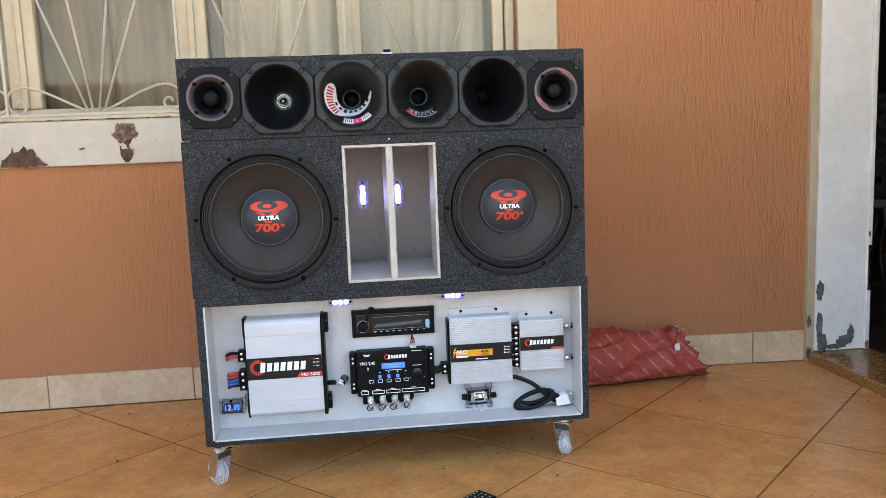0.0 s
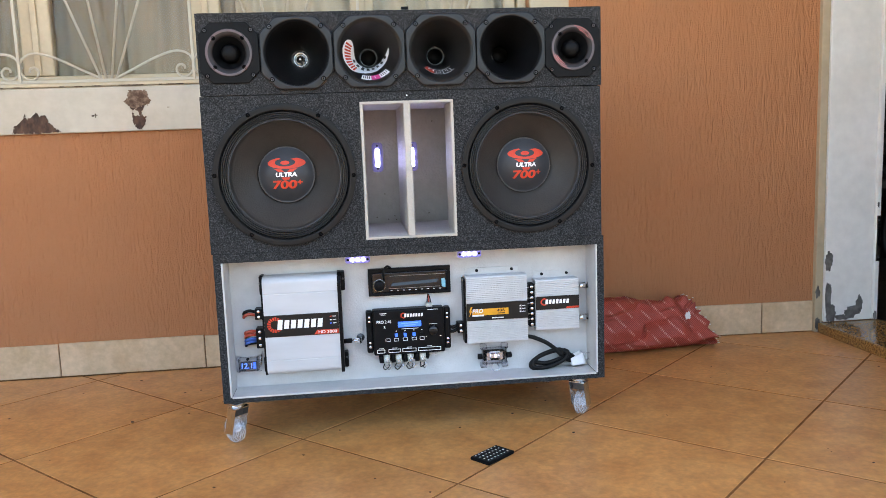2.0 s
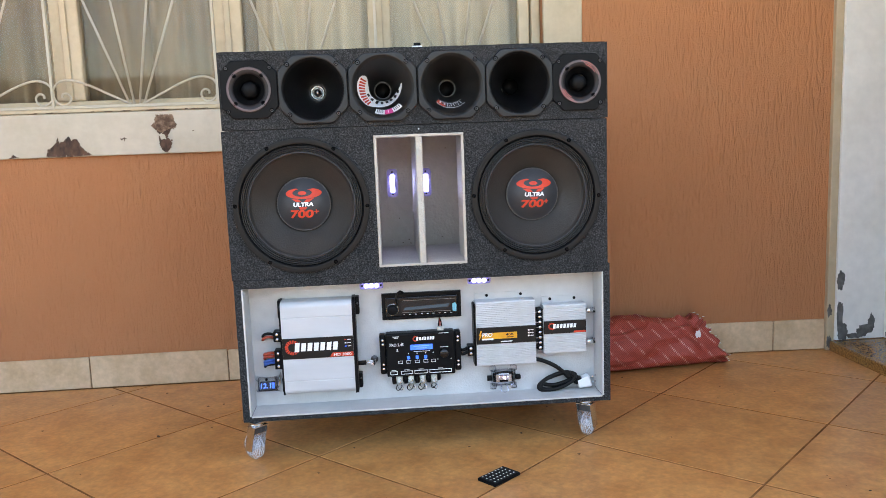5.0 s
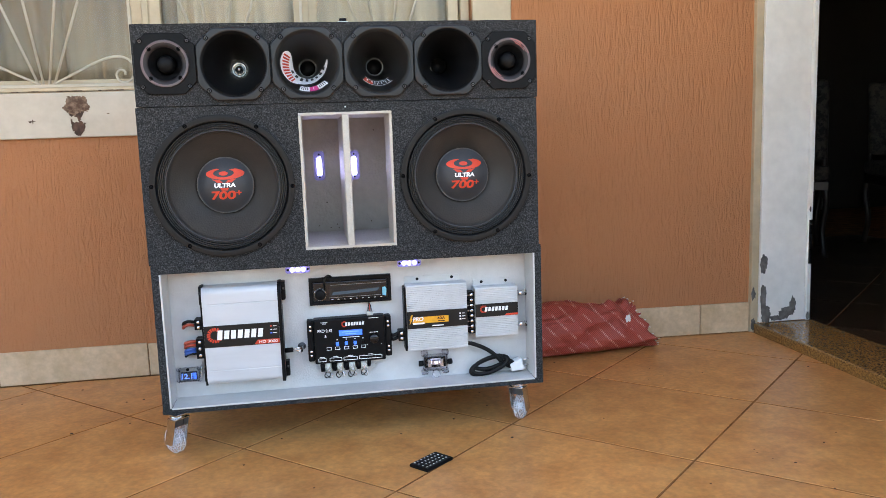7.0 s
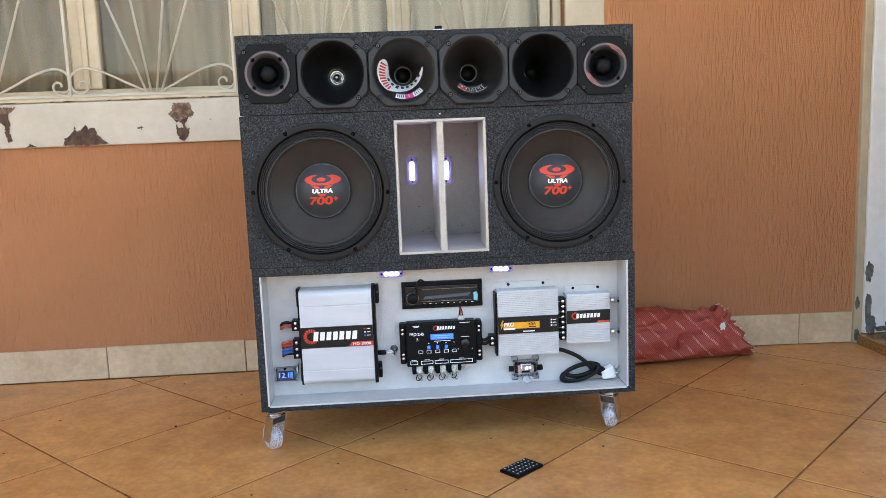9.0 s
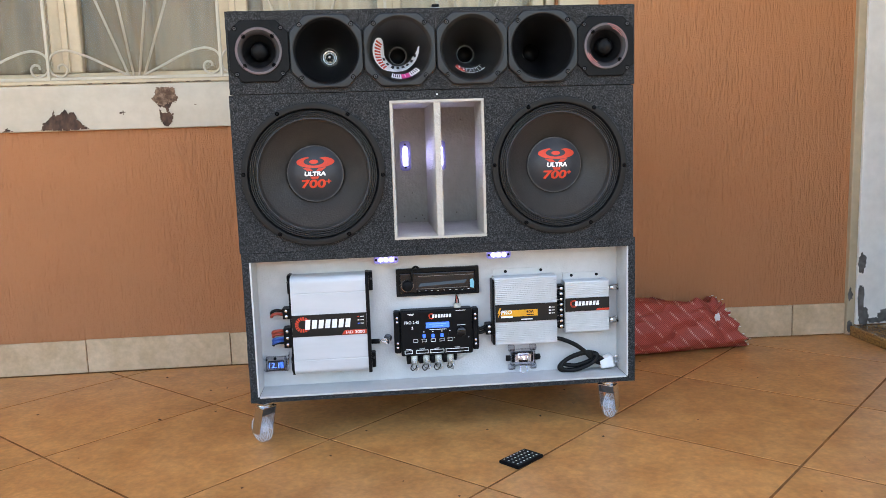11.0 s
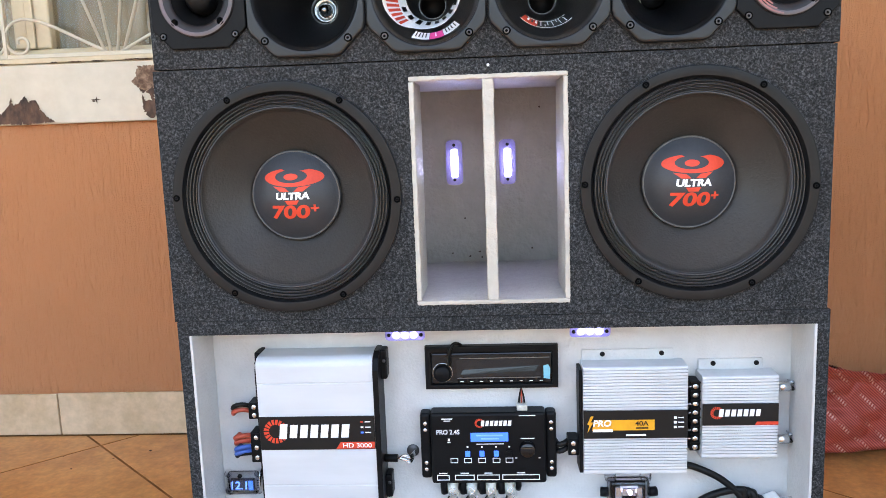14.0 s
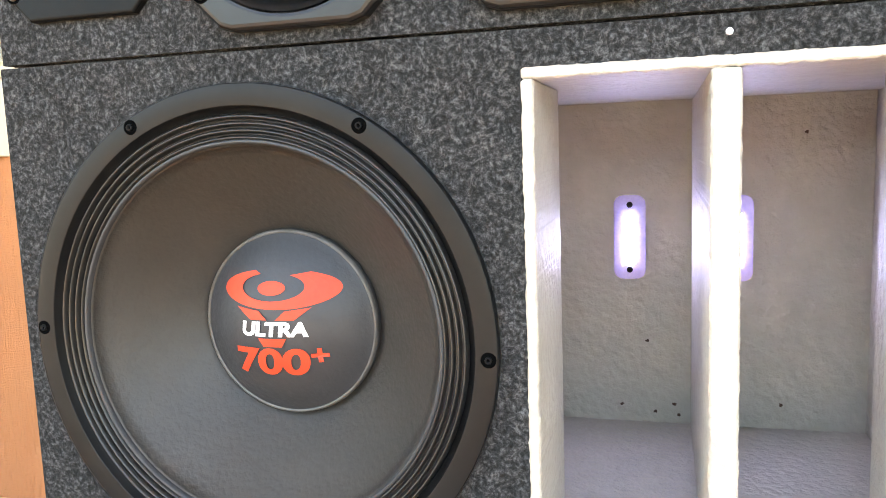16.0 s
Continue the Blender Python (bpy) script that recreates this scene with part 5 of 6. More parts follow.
for k, x in enumerate((0.452, 0.472, 0.493, 0.514, 0.533)):
    if k:
        part("key", box((x - 0.0036, DY - 0.0035, 0.2225), (x + 0.0036, DY - 0.0002, 0.2310), 0.0008, 1), BLUE_DISPLAY if k < 4 else BLACK_PLASTIC, dsp, "blue lit key" if k < 4 else "")
        part("print", box((x - 0.0012, DY - 0.0006, 0.2355), (x + 0.0012, DY - 0.0002, 0.2378)), WHITE_PRINT, dsp)
    part("key_outline", prism([(x - 0.0055, 0.2120), (x + 0.0055, 0.2120), (x + 0.0055, 0.2195), (x - 0.0055, 0.2195)], DY - 0.0006, DY - 0.0002,
                              hole=[(x - 0.0046, 0.2129), (x + 0.0046, 0.2129), (x + 0.0046, 0.2186), (x - 0.0046, 0.2186)]), WHITE_PRINT, dsp)
part("knob", lathe([(0, DY - 0.012), (0.0098, DY - 0.012), (0.0112, DY - 0.0105), (0.0118, DY - 0.0003)], 0.5595, 0.2345, 36), GLOSS_BLACK, dsp, "round black knob")
for x0, x1 in ((0.4255, 0.4440), (0.4520, 0.4810), (0.4850, 0.5180), (0.5220, 0.5770)):
    part("port_outline", prism([(x0, 0.1850), (x1, 0.1850), (x1, 0.1935), (x0, 0.1935)], DY - 0.0006, DY - 0.0002,
                               hole=[(x0 + 0.0012, 0.1862), (x1 - 0.0012, 0.1862), (x1 - 0.0012, 0.1923), (x0 + 0.0012, 0.1923)]), WHITE_PRINT, dsp)
    part("print", box(((x0 + x1) / 2 - 0.006, DY - 0.0006, 0.1952), ((x0 + x1) / 2 + 0.006, DY - 0.0002, 0.1966)), WHITE_PRINT, dsp)
random.seed(9)
for k in range(4):
    x = 0.4345 + k * 0.0285
    part("signal_jack", tube([(x, 0.062, 0.1795), (x, 0.060, 0.170), (x + 0.001, 0.060, 0.1585)], 0.0056, 12), BLACK_PLASTIC, dsp)
    part("signal_jack", tube([(x + 0.026, 0.064, 0.1795), (x + 0.026, 0.064, 0.168), (x + 0.025, 0.066, 0.162)], 0.0046, 12), BLACK_PLASTIC, dsp)
    part("connector", tube([(x + 0.013, 0.058, 0.1785), (x + 0.013, 0.056, 0.168), (x + 0.014, 0.058, 0.1570)], 0.0078, 12), PALE_SLEEVE, dsp, "pale clear connector sleeve")
    for s in (-1, 1):
        d = random.uniform(-0.002, 0.002)
        wire(dsp, [(x + 0.013 + s * 0.005, 0.053, 0.176), (x + 0.013 - s * 0.004, 0.0485, 0.168), (x + 0.014 + s * 0.004, 0.0495, 0.160)], 0.0010, CHROME)
        wire(dsp, [(x + 0.013 + s * 0.004, 0.055, 0.159), (x + 0.013 + s * 0.009 + d, 0.050, 0.150), (x + 0.013 + s * 0.004, 0.052, 0.1435 + d), (x + 0.013 - s * 0.005, 0.064, 0.148), (x + 0.013 - s * 0.002, PANEL + 0.001, 0.153)], 0.0012, CHROME if s > 0 else CABLE)
plug = part("power_plug", box((0.5455, 0.054, 0.2882), (0.5610, 0.070, 0.2970), 0.001, 1), PALE_SLEEVE, dsp, "clear four-way power plug")
for k, mat in enumerate((CABLE, RED_WIRE, CABLE)):
    wire(plug, [(0.549 + k * 0.004, 0.062, 0.2985), (0.550 + k * 0.003, 0.060, 0.308), (0.552 + k * 0.001, 0.068, 0.314), (0.553, PANEL + 0.001, 0.315)], 0.0014, mat)


def ribbed_amp(name, x0, x1, z0, z1, y0, ribs, label, category):
    ob = thing(name, ((x0 + x1) / 2, PANEL, z0), label, category)
    mid = (z0 + z1) / 2
    part("heatsink", extrusion(x0, x1, z0, z1, y0, PANEL, ribs, 0.0026, 0.004), SILVER, ob, "ribbed silver aluminium body")
    part("flange", box((x0 + 0.002, PANEL - 0.003, z1 - 0.004), (x1 - 0.012, PANEL, z1 + 0.016), 0.001, 1), WHITE_BOARD, ob, "white mounting flange")
    for f in (0.22, 0.80):
        part("screw", disc(x0 + (x1 - x0) * f, z1 + 0.009, 0.0036, PANEL - 0.0055, PANEL - 0.003, 14, 0.0008), BLACK_PLASTIC, ob)
    return ob


charger = ribbed_amp("battery_charger", 0.6400, 0.7870, 0.1960, 0.3570, 0.038, 34, "ribbed silver charger unit with black and orange label", "battery charger")
lab = part("label_band", box((0.6402, 0.0352, 0.2520), (0.7868, 0.0372, 0.2935), 0.0004, 1), BLACK_PRINT, charger, "black label band")
part("orange_field", prism([(0.652, 0.2645), (0.740, 0.2645), (0.740, 0.2800), (0.6545, 0.2800)], 0.0345, 0.0350), ORANGE_PRINT, lab)
part("print", writing("PRO", 0.6660, 0.2755, 0.0338, 0.0098, 0.026, 0.15, 0.03), WHITE_PRINT, lab)
part("print", box((0.653, 0.0338, 0.2625), (0.681, 0.0343, 0.2665)), WHITE_PRINT, lab)
part("print", writing("40A", 0.7220, 0.2750, 0.0338, 0.0070, 0.019, 0.0, 0.02), BLACK_PRINT, lab)
part("print", box((0.714, 0.0338, 0.2670), (0.731, 0.0343, 0.2690)), BLACK_PRINT, lab)
part("print", box((0.700, 0.0342, 0.2560), (0.728, 0.0348, 0.2585)), WHITE_PRINT, lab)
part("flash", prism([(0.6500, 0.2860), (0.6540, 0.2860), (0.6500, 0.2770), (0.6535, 0.2770), (0.6455, 0.2620), (0.6480, 0.2735), (0.6450, 0.2735)], 0.0338, 0.0343), ORANGE_PRINT, lab)
for k in range(3):
    part("print", box((0.767, 0.0342, 0.2810 - k * 0.007), (0.771, 0.0348, 0.2845 - k * 0.007)), WHITE_PRINT, lab)
    part("print", box((0.773, 0.0342, 0.2820 - k * 0.007), (0.781, 0.0348, 0.2835 - k * 0.007)), WHITE_PRINT, lab)
part("side_plate", box((0.6345, 0.042, 0.1970), (0.6395, PANEL, 0.3520), 0.001, 1), BLACK_PLASTIC, charger)
terminal(charger, 0.6190, 0.6343, 0.2210, 0.2460, 0.048, PANEL)
for z in (0.240, 0.230):
    wire(charger, [(0.620, 0.060, z), (0.612, 0.055, z - 0.003), (0.605, 0.058, z - 0.005), (0.601, PANEL + 0.001, z - 0.006)], 0.0042, CABLE)

small_amp = ribbed_amp("amplifier", 0.8080, 0.9140, 0.2170, 0.3400, 0.042, 26, "small ribbed silver amplifier with black label band", "amplifier")
lab = part("label_band", box((0.8082, 0.0392, 0.2680), (0.9138, 0.0412, 0.3000), 0.0004, 1), BLACK_PRINT, small_amp, "black label band")
brand_shape(lab, 0.8560, 0.2870, 0.0388, 0.068, 0.0110)
part("print", prism([(0.881, 0.2690), (0.9135, 0.2690), (0.9135, 0.2735), (0.884, 0.2735)], 0.0385, 0.0390), RED_PRINT, lab)
strip = part("terminal_strip", box((0.7935, 0.050, 0.2260), (0.8075, PANEL, 0.3300), 0.001, 1), BLACK_PLASTIC, small_amp, "black screw terminal strip")
for k in range(8):
    z = 0.2320 + k * 0.0130
    part("screw", disc(0.8005, z, 0.0042, 0.0480, 0.0500, 12, 0.0008), CHROME, strip)
    part("rib", box((0.7937, 0.0462, z + 0.0056), (0.8073, 0.0498, z + 0.0072)), BLACK_PLASTIC, strip)
    wire(strip, [(0.7990, 0.052, z), (0.7925, 0.052, z - 0.001), (0.7895, 0.062, z - 0.003), (0.789, PANEL + 0.001, z - 0.004)], 0.0014, CHROME if k % 3 else CABLE)
for z in (0.2395, 0.3180):
    j = part("signal_plug", tube([(0.9142, 0.060, z), (0.925, 0.058, z), (0.9355, 0.056, z + 0.001)], 0.0068, 12), CHROME, small_amp, "silver signal plug")
    for s in (-1, 1):
        wire(j, [(0.932, 0.061, z + s * 0.002), (0.938, 0.056, z + s * 0.006 + 0.002), (0.941, 0.062, z + s * 0.004), (0.9400, PANEL + 0.001, z + s * 0.003)], 0.0016, CHROME if s > 0 else CABLE)

# fuse holder
fuse = thing("fuse_holder", (0.709, PANEL, 0.125), "clear plastic fuse holder with a glowing lamp on white board", "fuse holder")
FX, FZ = 0.7085, 0.1560
b = box((FX - 0.030, 0.056, FZ - 0.020), (FX + 0.030, PANEL, FZ + 0.020), 0.004)
for sx in (-1, 1):
    for sz in (-1, 1):
        box((FX + sx * 0.026 - 0.008, 0.064, FZ + sz * 0.023 - 0.007), (FX + sx * 0.026 + 0.008, PANEL, FZ + sz * 0.023 + 0.007), 0.003, bm=b)
part("cover", b, CLEAR, fuse, "clear plastic cover").visible_shadow = False
part("base", box((FX - 0.026, 0.068, FZ - 0.013), (FX + 0.026, PANEL, FZ + 0.013), 0.002), BLACK_PLASTIC, fuse)
part("link", box((FX - 0.020, 0.0635, FZ - 0.006), (FX + 0.020, 0.0675, FZ + 0.006), 0.001, 1), CHROME, fuse)
for sx in (-1, 1):
    part("contact", box((FX + sx * 0.015 - 0.005, 0.0600, FZ - 0.010), (FX + sx * 0.015 + 0.005, 0.0632, FZ + 0.010), 0.001, 1), CHROME, fuse)
    part("cable_gland", tube([(FX + sx * 0.030, 0.066, FZ), (FX + sx * 0.036, 0.066, FZ), (FX + sx * 0.041, 0.067, FZ)], 0.0072, 12), BLACK_PLASTIC, fuse)
part("lamp", disc(FX + 0.002, FZ, 0.0028, 0.0590, 0.0630, 12, 0.001), LAMP_LENS, fuse, "glowing lamp")
part("print", box((FX - 0.013, 0.0590, FZ + 0.0090), (FX + 0.013, 0.0595, FZ + 0.0125)), WHITE_PRINT, fuse)
wire(fuse, [(FX - 0.006, 0.066, FZ - 0.020), (FX - 0.008, 0.058, FZ - 0.031), (FX + 0.002, 0.056, FZ - 0.035), (FX + 0.010, 0.058, FZ - 0.030), (FX + 0.007, 0.066, FZ - 0.020)], 0.0013, CHROME)

# voltmeter
meter = thing("voltmeter", (0.119, PANEL, 0.155), "small clear-cased voltmeter with blue lit digits", "voltmeter")
b = box((0.1010, 0.060, 0.1570), (0.1480, PANEL, 0.1900), 0.003)
for sx in (0.1010, 0.1480):
    for sz in (0.1600, 0.1870):
        join(b, lathe([(0, 0.068), (0.0045, 0.068), (0.0055, 0.069), (0.0055, PANEL)], sx, sz, 14))
part("case", b, CLEAR, meter, "clear plastic case with corner lugs").visible_shadow = False
part("screen", box((0.1060, 0.0635, 0.1620), (0.1430, 0.0700, 0.1810), 0.001, 1), material("meter_face", (0.02, 0.024, 0.04), 0.3, bump=0), meter)
part("button_row", box((0.1345, 0.0625, 0.1640), (0.1415, 0.0634, 0.1790), 0.0004, 1), BLUE_DISPLAY, meter, "blue lit row of marks")
part("digits", writing("12.1", 0.1200, 0.1715, 0.0630, 0.0130, 0.025, 0.08, 0.015), BLUE_GLOW, meter, "blue glowing digits")
part("button", disc(0.1235, 0.1885, 0.0034, 0.0570, 0.0600, 12, 0.0006), BLACK_PLASTIC, meter)
for k in range(4):
    wire(meter, [(0.148, 0.066, 0.166 + 0.004 * k), (0.153, 0.060, 0.172 + 0.004 * k), (0.1545, 0.064, 0.184 + 0.003 * k), (0.1555, PANEL + 0.001, 0.190 + 0.003 * k)], 0.0011, CHROME)

# mains lead, coiled, with its plug
lead = thing("power_cord", (0.85, PANEL, 0.1175), "coiled black mains lead with a white plug", "power cord")
pts = [(0.788, 0.060, 0.2010), (0.805, 0.058, 0.197), (0.835, 0.056, 0.183), (0.858, 0.055, 0.165), (0.872, 0.054, 0.150)]
for turn in range(2):
    for k in range(10):
        a = 2 * math.pi * k / 10 + 0.9
        x, z = 0.843 + (0.044 + 0.004 * turn) * math.cos(a), 0.1430 + 0.0170 * math.sin(a) + 0.020 * math.cos(a) * 0.55
        pts.append((x, 0.052 + 0.006 * turn + 0.004 * math.sin(a + turn), z - 0.003 * turn))
pts += [(0.880, 0.056, 0.158), (0.892, 0.057, 0.150), (0.900, 0.060, 0.143)]
part("cable", tube(spline(pts, 6), 0.0052, 10), CABLE, lead, "black round cable")
part("tail", tube(spline([(0.800, 0.062, 0.1385), (0.812, 0.058, 0.1345), (0.836, 0.056, 0.132), (0.866, 0.058, 0.139), (0.889, 0.060, 0.149)], 6), 0.0052, 10), CABLE, lead)
b = box((-0.021, -0.014, -0.0150), (0.013, 0.014, 0.0150), 0.004, 2)
for v in b.verts:
    if v.co.x < -0.012:
        v.co.z *= 0.72
plug = part("plug", moved(b, Matrix.Translation((0.9150, 0.0605, 0.1365)) @ Matrix.Rotation(radians(-14), 4, "Y")), WHITE_PLASTIC, lead, "white plastic plug")
for dz in (-0.0075, 0.0075):
    part("pin", tube([(0.9265, 0.056, 0.1400 + dz), (0.934, 0.055, 0.1420 + dz), (0.9415, 0.054, 0.1440 + dz)], 0.0021, 8), CHROME, plug)
part("collar", moved(box((-0.010, -0.012, -0.010), (0.010, 0.012, 0.010), 0.004), Matrix.Translation((0.895, 0.061, 0.1400)) @ Matrix.Rotation(radians(20), 4, "Y")), BLACK_PLASTIC, plug)


# ---- loose things on the porch floor ----
def sack():
    ob = thing("sack", (1.15, 0.59, 0), "half-empty red woven raffia sack lying against the wall", "sack")
    b = bmesh.new()
    n, rings = 96, []
    m = 84
    x0, x1 = 0.70, 1.515
    for j in range(m + 14):
        f = min(1.0, j / m)
        over = max(0, j - m) / 13
        x = x0 + (x1 - x0) * f
        taper = min(1.0, (f + 0.01) / 0.12) ** 0.5
        pinch = 1 - 0.17 * math.exp(-((f - 0.93) / 0.035) ** 2)
        hh = (0.138 + 0.022 * f) * taper * pinch
        hw = 0.118 * taper * (1 - 0.34 * f) * pinch
        flare = max(0.0, (f - 0.93) / 0.07)
        shrink = 1 - 0.92 * over ** 0.8
        cy = 0.580 + 0.024 * f
        ring = []
        for i in range(n):
            a = 2 * math.pi * i / n
            c, s = math.cos(a), math.sin(a)
            px = math.copysign(abs(c) ** 0.8, c) * hw * shrink
            pz = hh * 0.5 * (1 + math.copysign(abs(s) ** 0.75, s) * shrink)
            k = 0.022 * noise.fractal(Vector((x * 7, c * 1.1, s * 1.1)), 0.7, 2.0, 4)
            pleat = math.sin(a * 17 + 1.5 * math.sin(a * 3)) + 0.5 * math.sin(a * 29)
            fold = (0.0025 * math.sin(a * 9 + x * 30) + 0.0055 * pleat * flare) * shrink
            px += (k * shrink + fold) * c
            pz = max(0.003, pz + (k * shrink + fold) * max(0.0, s) * 1.2)
            xx = x - 0.58 * pz * f ** 4 + 0.006 * pleat * flare - 0.055 * over + 0.014 * math.sin(over * math.pi)
            ring.append(b.verts.new((xx, min(cy + px, 0.655), pz)))
        rings.append(ring)
    for p, q in zip(rings, rings[1:]):
        for i in range(n):
            b.faces.new((p[i], p[(i + 1) % n], q[(i + 1) % n], q[i]))
    b.faces.new(rings[0])
    b.faces.new(rings[-1])
    rim = [v.co.copy() for v in rings[m]]
    part("body", smooth(b), SACK, ob)
    for k in range(0, 96, 3):
        p = rim[k]
        if p.z < 0.006:
            continue
        part("stitch", tube([p + Vector((0.0, -0.0015, 0.001)), p + Vector((0.004, -0.0025, 0.002)), p + Vector((0.007, 0.001, 0.0))], 0.0012, 5), WHITE_PRINT, ob)
    tag = blob(1.402, 0.112, 0.009, 0.013, 0.527, 77, 0.4, 40)
    part("tag", tag, WHITE_PLASTIC, ob, "scrap of white plastic")
    return ob


sack()

remote = thing("remote_control", (0.657, -0.172, 0.0), "thin black card remote control with pale keys on the tiles", "remote control")
m = Matrix.Translation((0.657, -0.172, 0)) @ Matrix.Rotation(radians(40), 4, "Z")
part("case", moved(box((-0.043, -0.0265, 0.0), (0.043, 0.0265, 0.0075), 0.0025), m), BLACK_PLASTIC, remote)
for i in range(7):
    for j in range(4):
        x, y = -0.034 + i * 0.0105, -0.018 + j * 0.012
        part("key", moved(box((x - 0.0032, y - 0.0032, 0.0075), (x + 0.0032, y + 0.0032, 0.0088), 0.0006, 1), m), DUST_CAP, remote)
        part("print", moved(box((x - 0.0015, y - 0.0015, 0.0089), (x + 0.0015, y + 0.0015, 0.0092)), m), WHITE_PRINT, remote)


def dining_chair(x, y, turn):
    m = Matrix.Translation((x, y, 0)) @ Matrix.Rotation(radians(turn), 4, "Z")
    c = thing("dining_chair", (x, y, 0), "dark wooden dining chair with pale floral upholstery, room shadow put into the cloth colour", "chair", "dining chairs indoors")
    part("seat", moved(box((-0.22, -0.22, 0.41), (0.22, 0.22, 0.49), 0.025, 3), m), SHADED_FLORAL, c, "floral padded seat")
    bk = box((-0.20, 0.17, 0.52), (0.20, 0.225, 0.93), 0.022, 3)
    bmesh.ops.subdivide_edges(bk, edges=[e for e in bk.edges if abs(e.verts[0].co.z - e.verts[1].co.z) > 0.2], cuts=5)
    for v in bk.verts:
        v.co.y += 0.25 * (v.co.z - 0.52) ** 2
    part("backrest", moved(smooth(bk), m), SHADED_FLORAL, c, "floral padded backrest")
    part("seat_frame", moved(box((-0.215, -0.215, 0.36), (0.215, 0.215, 0.409), 0.006), m), DARK_WOOD, c)
    for sx in (-1, 1):
        for sy in (-1, 1):
            pts = [(sx * 0.19, sy * 0.19, 0.405), (sx * 0.205, sy * 0.205, 0.30), (sx * 0.188, sy * 0.19, 0.15), (sx * 0.205, sy * 0.215, 0.004)]
            part("leg", moved(tube(spline(pts, 5), 0.016, 8), m), DARK_WOOD, c)
        part("back_post", moved(tube(spline([(sx * 0.19, 0.19, 0.41), (sx * 0.19, 0.198, 0.6), (sx * 0.185, 0.235, 0.90)], 5), 0.013, 8), m), DARK_WOOD, c)


dining_chair(3.00, 2.20, 150)
dining_chair(3.70, 2.02, -20)


# ---- skirting tiles and floor tiles ----
def lean(bm):
    """Follows the wall, which leans in towards the door."""
    for v in bm.verts:
        v.co.y -= 0.040 * max(0.0, (v.co.x - 1.082) / 0.842)
    return bm


b = box((-3.0, 0.7005, 0.0), (1.082, 0.7028, 0.098))
box((1.082, 0.7005, 0.0), (1.896, 0.7028, 0.098), bm=b)
skirting = structure("baseboard", lean(b), GROUT, "beige ceramic skirting along the wall", "baseboard")
joints = [-2.708, -2.273, -1.838, -1.403, -0.968, -0.533, -0.098, 0.337, 0.772, 1.284, 1.719, 1.8955]
for a, c in zip(joints, joints[1:]):
    top = 0.105 + 0.004 * noise.noise(Vector((a * 3, 0, 0)))
    b = box((a + 0.0015, 0.694, 0.003), (c - 0.0015, 0.7003, top), 0.0012, 1)
    if a < 1.082 < c:
        bmesh.ops.bisect_plane(b, geom=list(b.verts) + list(b.edges) + list(b.faces), plane_co=(1.082, 0, 0), plane_no=(1, 0, 0))
    part("tile", lean(b), SKIRTING_TILE, skirting)
structure("baseboard_right", box((1.9165, -0.76, 0.0), (1.9238, DOOR_NEAR - 0.05, 0.098), 0.001, 1), SKIRTING_TILE, "beige ceramic skirting on the door wall", "baseboard")

T0, TU, TV = Vector((1.2065, 0.0110)), Vector((0.3187, 0.3029)), Vector((-0.3240, 0.3078))
GAP = 0.0054


def clip(poly, axis, value, keep_less):
    out = []
    for i, p in enumerate(poly):
        q = poly[(i + 1) % len(poly)]
        a = (p[axis] <= value) if keep_less else (p[axis] >= value)
        c = (q[axis] <= value) if keep_less else (q[axis] >= value)
        if a:
            out.append(p)
        if a != c:
            f = (value - p[axis]) / (q[axis] - p[axis])
            out.append((p[0] + (q[0] - p[0]) * f, p[1] + (q[1] - p[1]) * f))
    return out


def tile_mesh(poly, mat):
    b = bmesh.new()
    n = len(poly)
    cx, cy = sum(p[0] for p in poly) / n, sum(p[1] for p in poly) / n
    rims = []
    for inset, z in ((0.0, -0.006), (0.0, -0.0006), (0.0006, 0.0)):
        ring = []
        for x, y in poly:
            d = math.hypot(x - cx, y - cy)
            k = 1 - inset / max(d, 0.01) * 1.4
            ring.append(b.verts.new((cx + (x - cx) * k, cy + (y - cy) * k, z)))
        rims.append(ring)
    for p, q in zip(rims, rims[1:]):
        for i in range(n):
            b.faces.new((p[i], p[(i + 1) % n], q[(i + 1) % n], q[i]))
    b.faces.new(rims[-1])
    return finish("tile", b, mat)


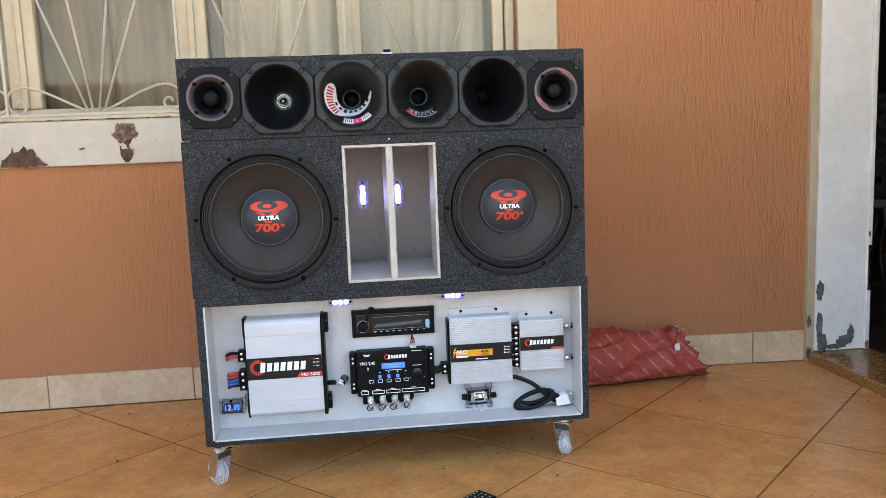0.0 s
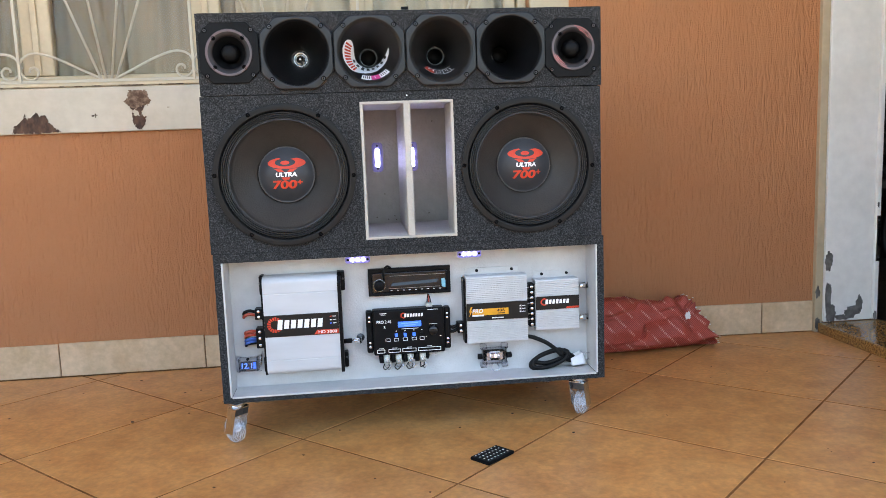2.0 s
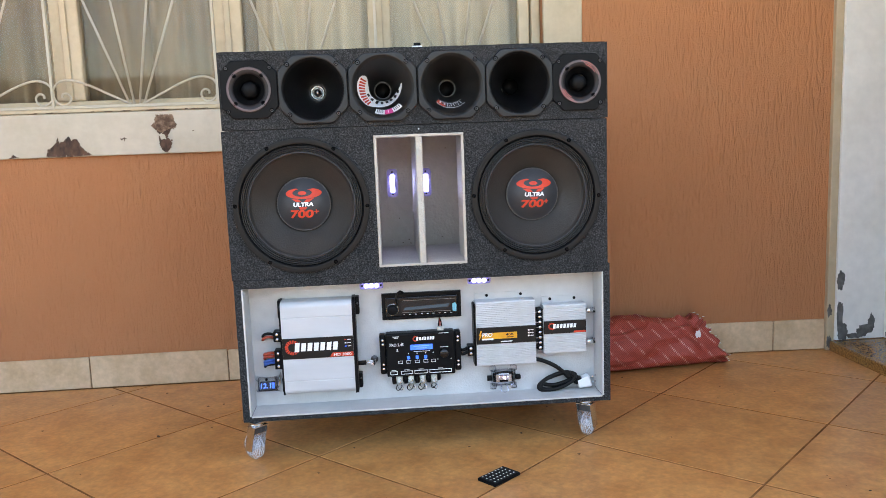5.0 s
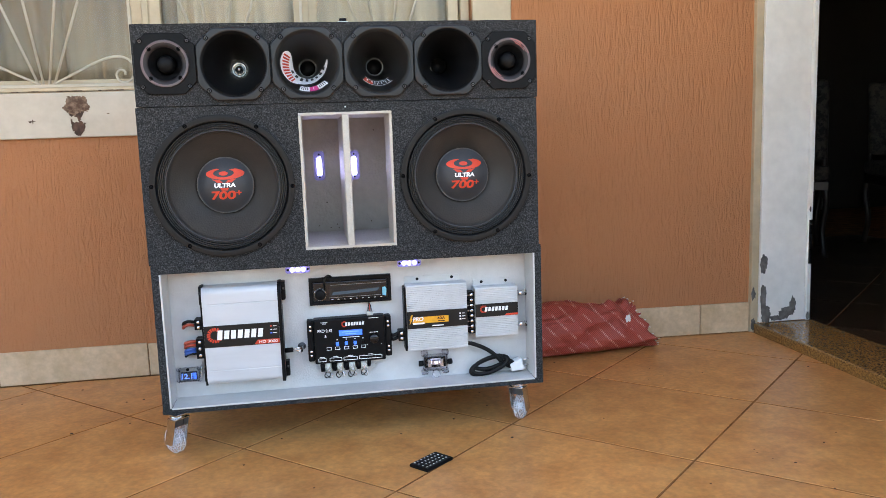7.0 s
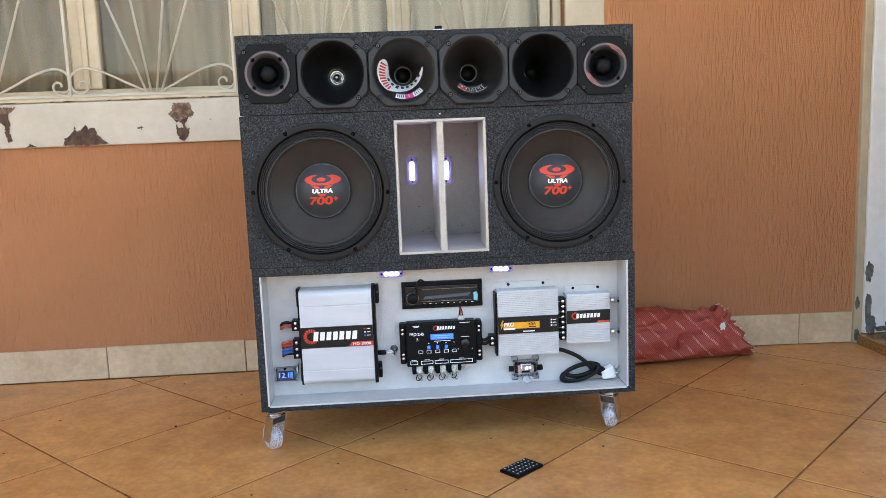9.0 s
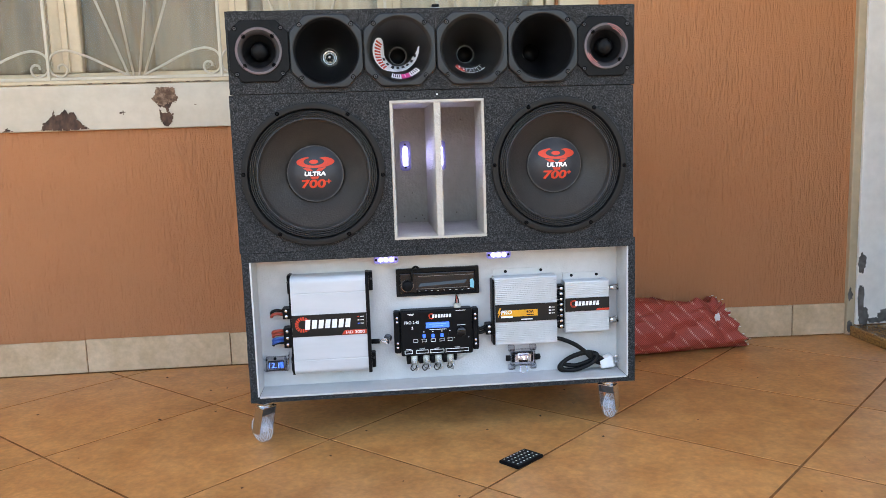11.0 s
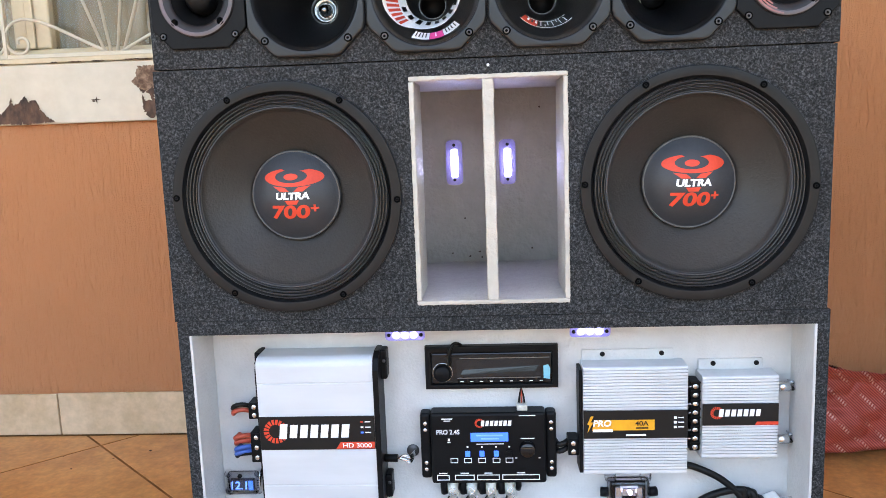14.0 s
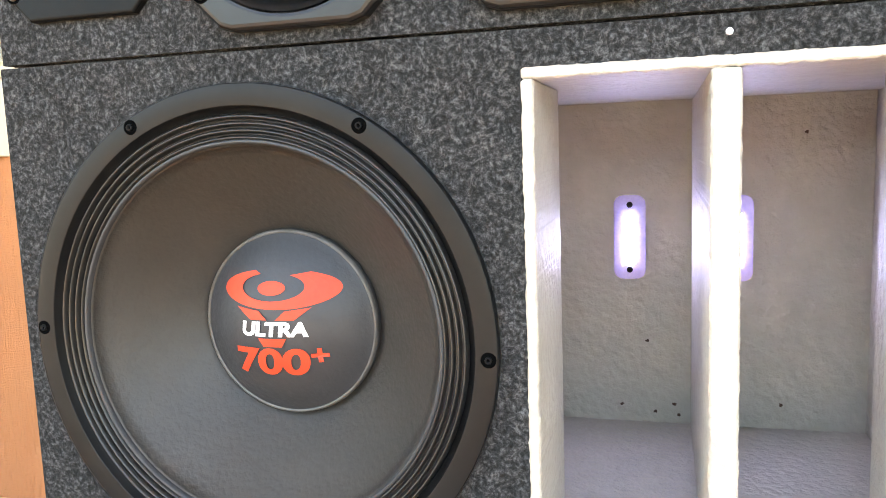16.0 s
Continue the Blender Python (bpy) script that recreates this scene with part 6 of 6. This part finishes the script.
def lay_tiles(ob, xa, xb, ya, yb, z, mat):
    """Square tiles laid aslant on one grid, cut along the walls."""
    u, v = TU * (0.5 - GAP / 2 / TU.length), TV * (0.5 - GAP / 2 / TV.length)
    full = 4 * abs(u.x * v.y - u.y * v.x)
    whole = None
    for i in range(-14, 15):
        for j in range(-14, 15):
            c = T0 + TU * i + TV * j
            corners = [tuple(c + u * sx + v * sy) for sx, sy in ((-1, -1), (1, -1), (1, 1), (-1, 1))]
            cut = clip(clip(clip(clip(corners, 0, xa, False), 0, xb, True), 1, ya, False), 1, yb, True)
            if len(cut) < 3:
                continue
            area = abs(sum(p[0] * q[1] - q[0] * p[1] for p, q in zip(cut, cut[1:] + cut[:1]))) / 2
            if area < 0.0008:
                continue
            if area > full - 1e-5:
                if whole is None:
                    whole = tile_mesh([(p[0] - c.x, p[1] - c.y) for p in corners], mat)
                me, at = whole, c
            else:
                at = Vector((sum(p[0] for p in cut) / len(cut), sum(p[1] for p in cut) / len(cut)))
                me = tile_mesh([(p[0] - at.x, p[1] - at.y) for p in cut], mat)
            t = new("tile", me)
            t.location = (at.x, at.y, z)
            t.parent = ob


floor = structure("floor", box((-3.0, -3.2, -0.02), (1.9055, 0.702, -0.0009)), GROUT, "ochre ceramic tiles laid aslant with brown joints", "floor")
lay_tiles(floor, -2.84, 1.9045, -3.19, 0.6935, 0.0, FLOOR_TILE)
# room floor, its tiles coloured as dark as the shade inside
floor_room = structure("floor_room", box((2.1225, -0.76, -0.02), (8.05, 4.05, 0.0078)), GROUT, "brown polished tiles of the room inside, its darkness put into their colour", "floor")
lay_tiles(floor_room, 2.124, 3.8, -0.7, 2.6, 0.010, SHADED_ROOM_TILE)

# crumbs of dry dirt swept about the floor
random.seed(21)
b = bmesh.new()
for k in range(70):
    x, y = random.uniform(-0.6, 1.85), random.uniform(-0.75, 0.66)
    r = random.uniform(0.0012, 0.0034) * (1 if k % 9 else 1.9)
    g = bmesh.new()
    bmesh.ops.create_icosphere(g, subdivisions=1, radius=r)
    for v in g.verts:
        v.co = Vector((x + v.co.x * random.uniform(0.6, 1.6), y + v.co.y * random.uniform(0.6, 1.4), r * 0.4 + v.co.z * 0.4))
    join(b, g)
tagged(new("floor_dirt", finish("floor_dirt", b, RUST)), "small dark crumbs of dirt on the tiles", "dirt", "", "stuff")
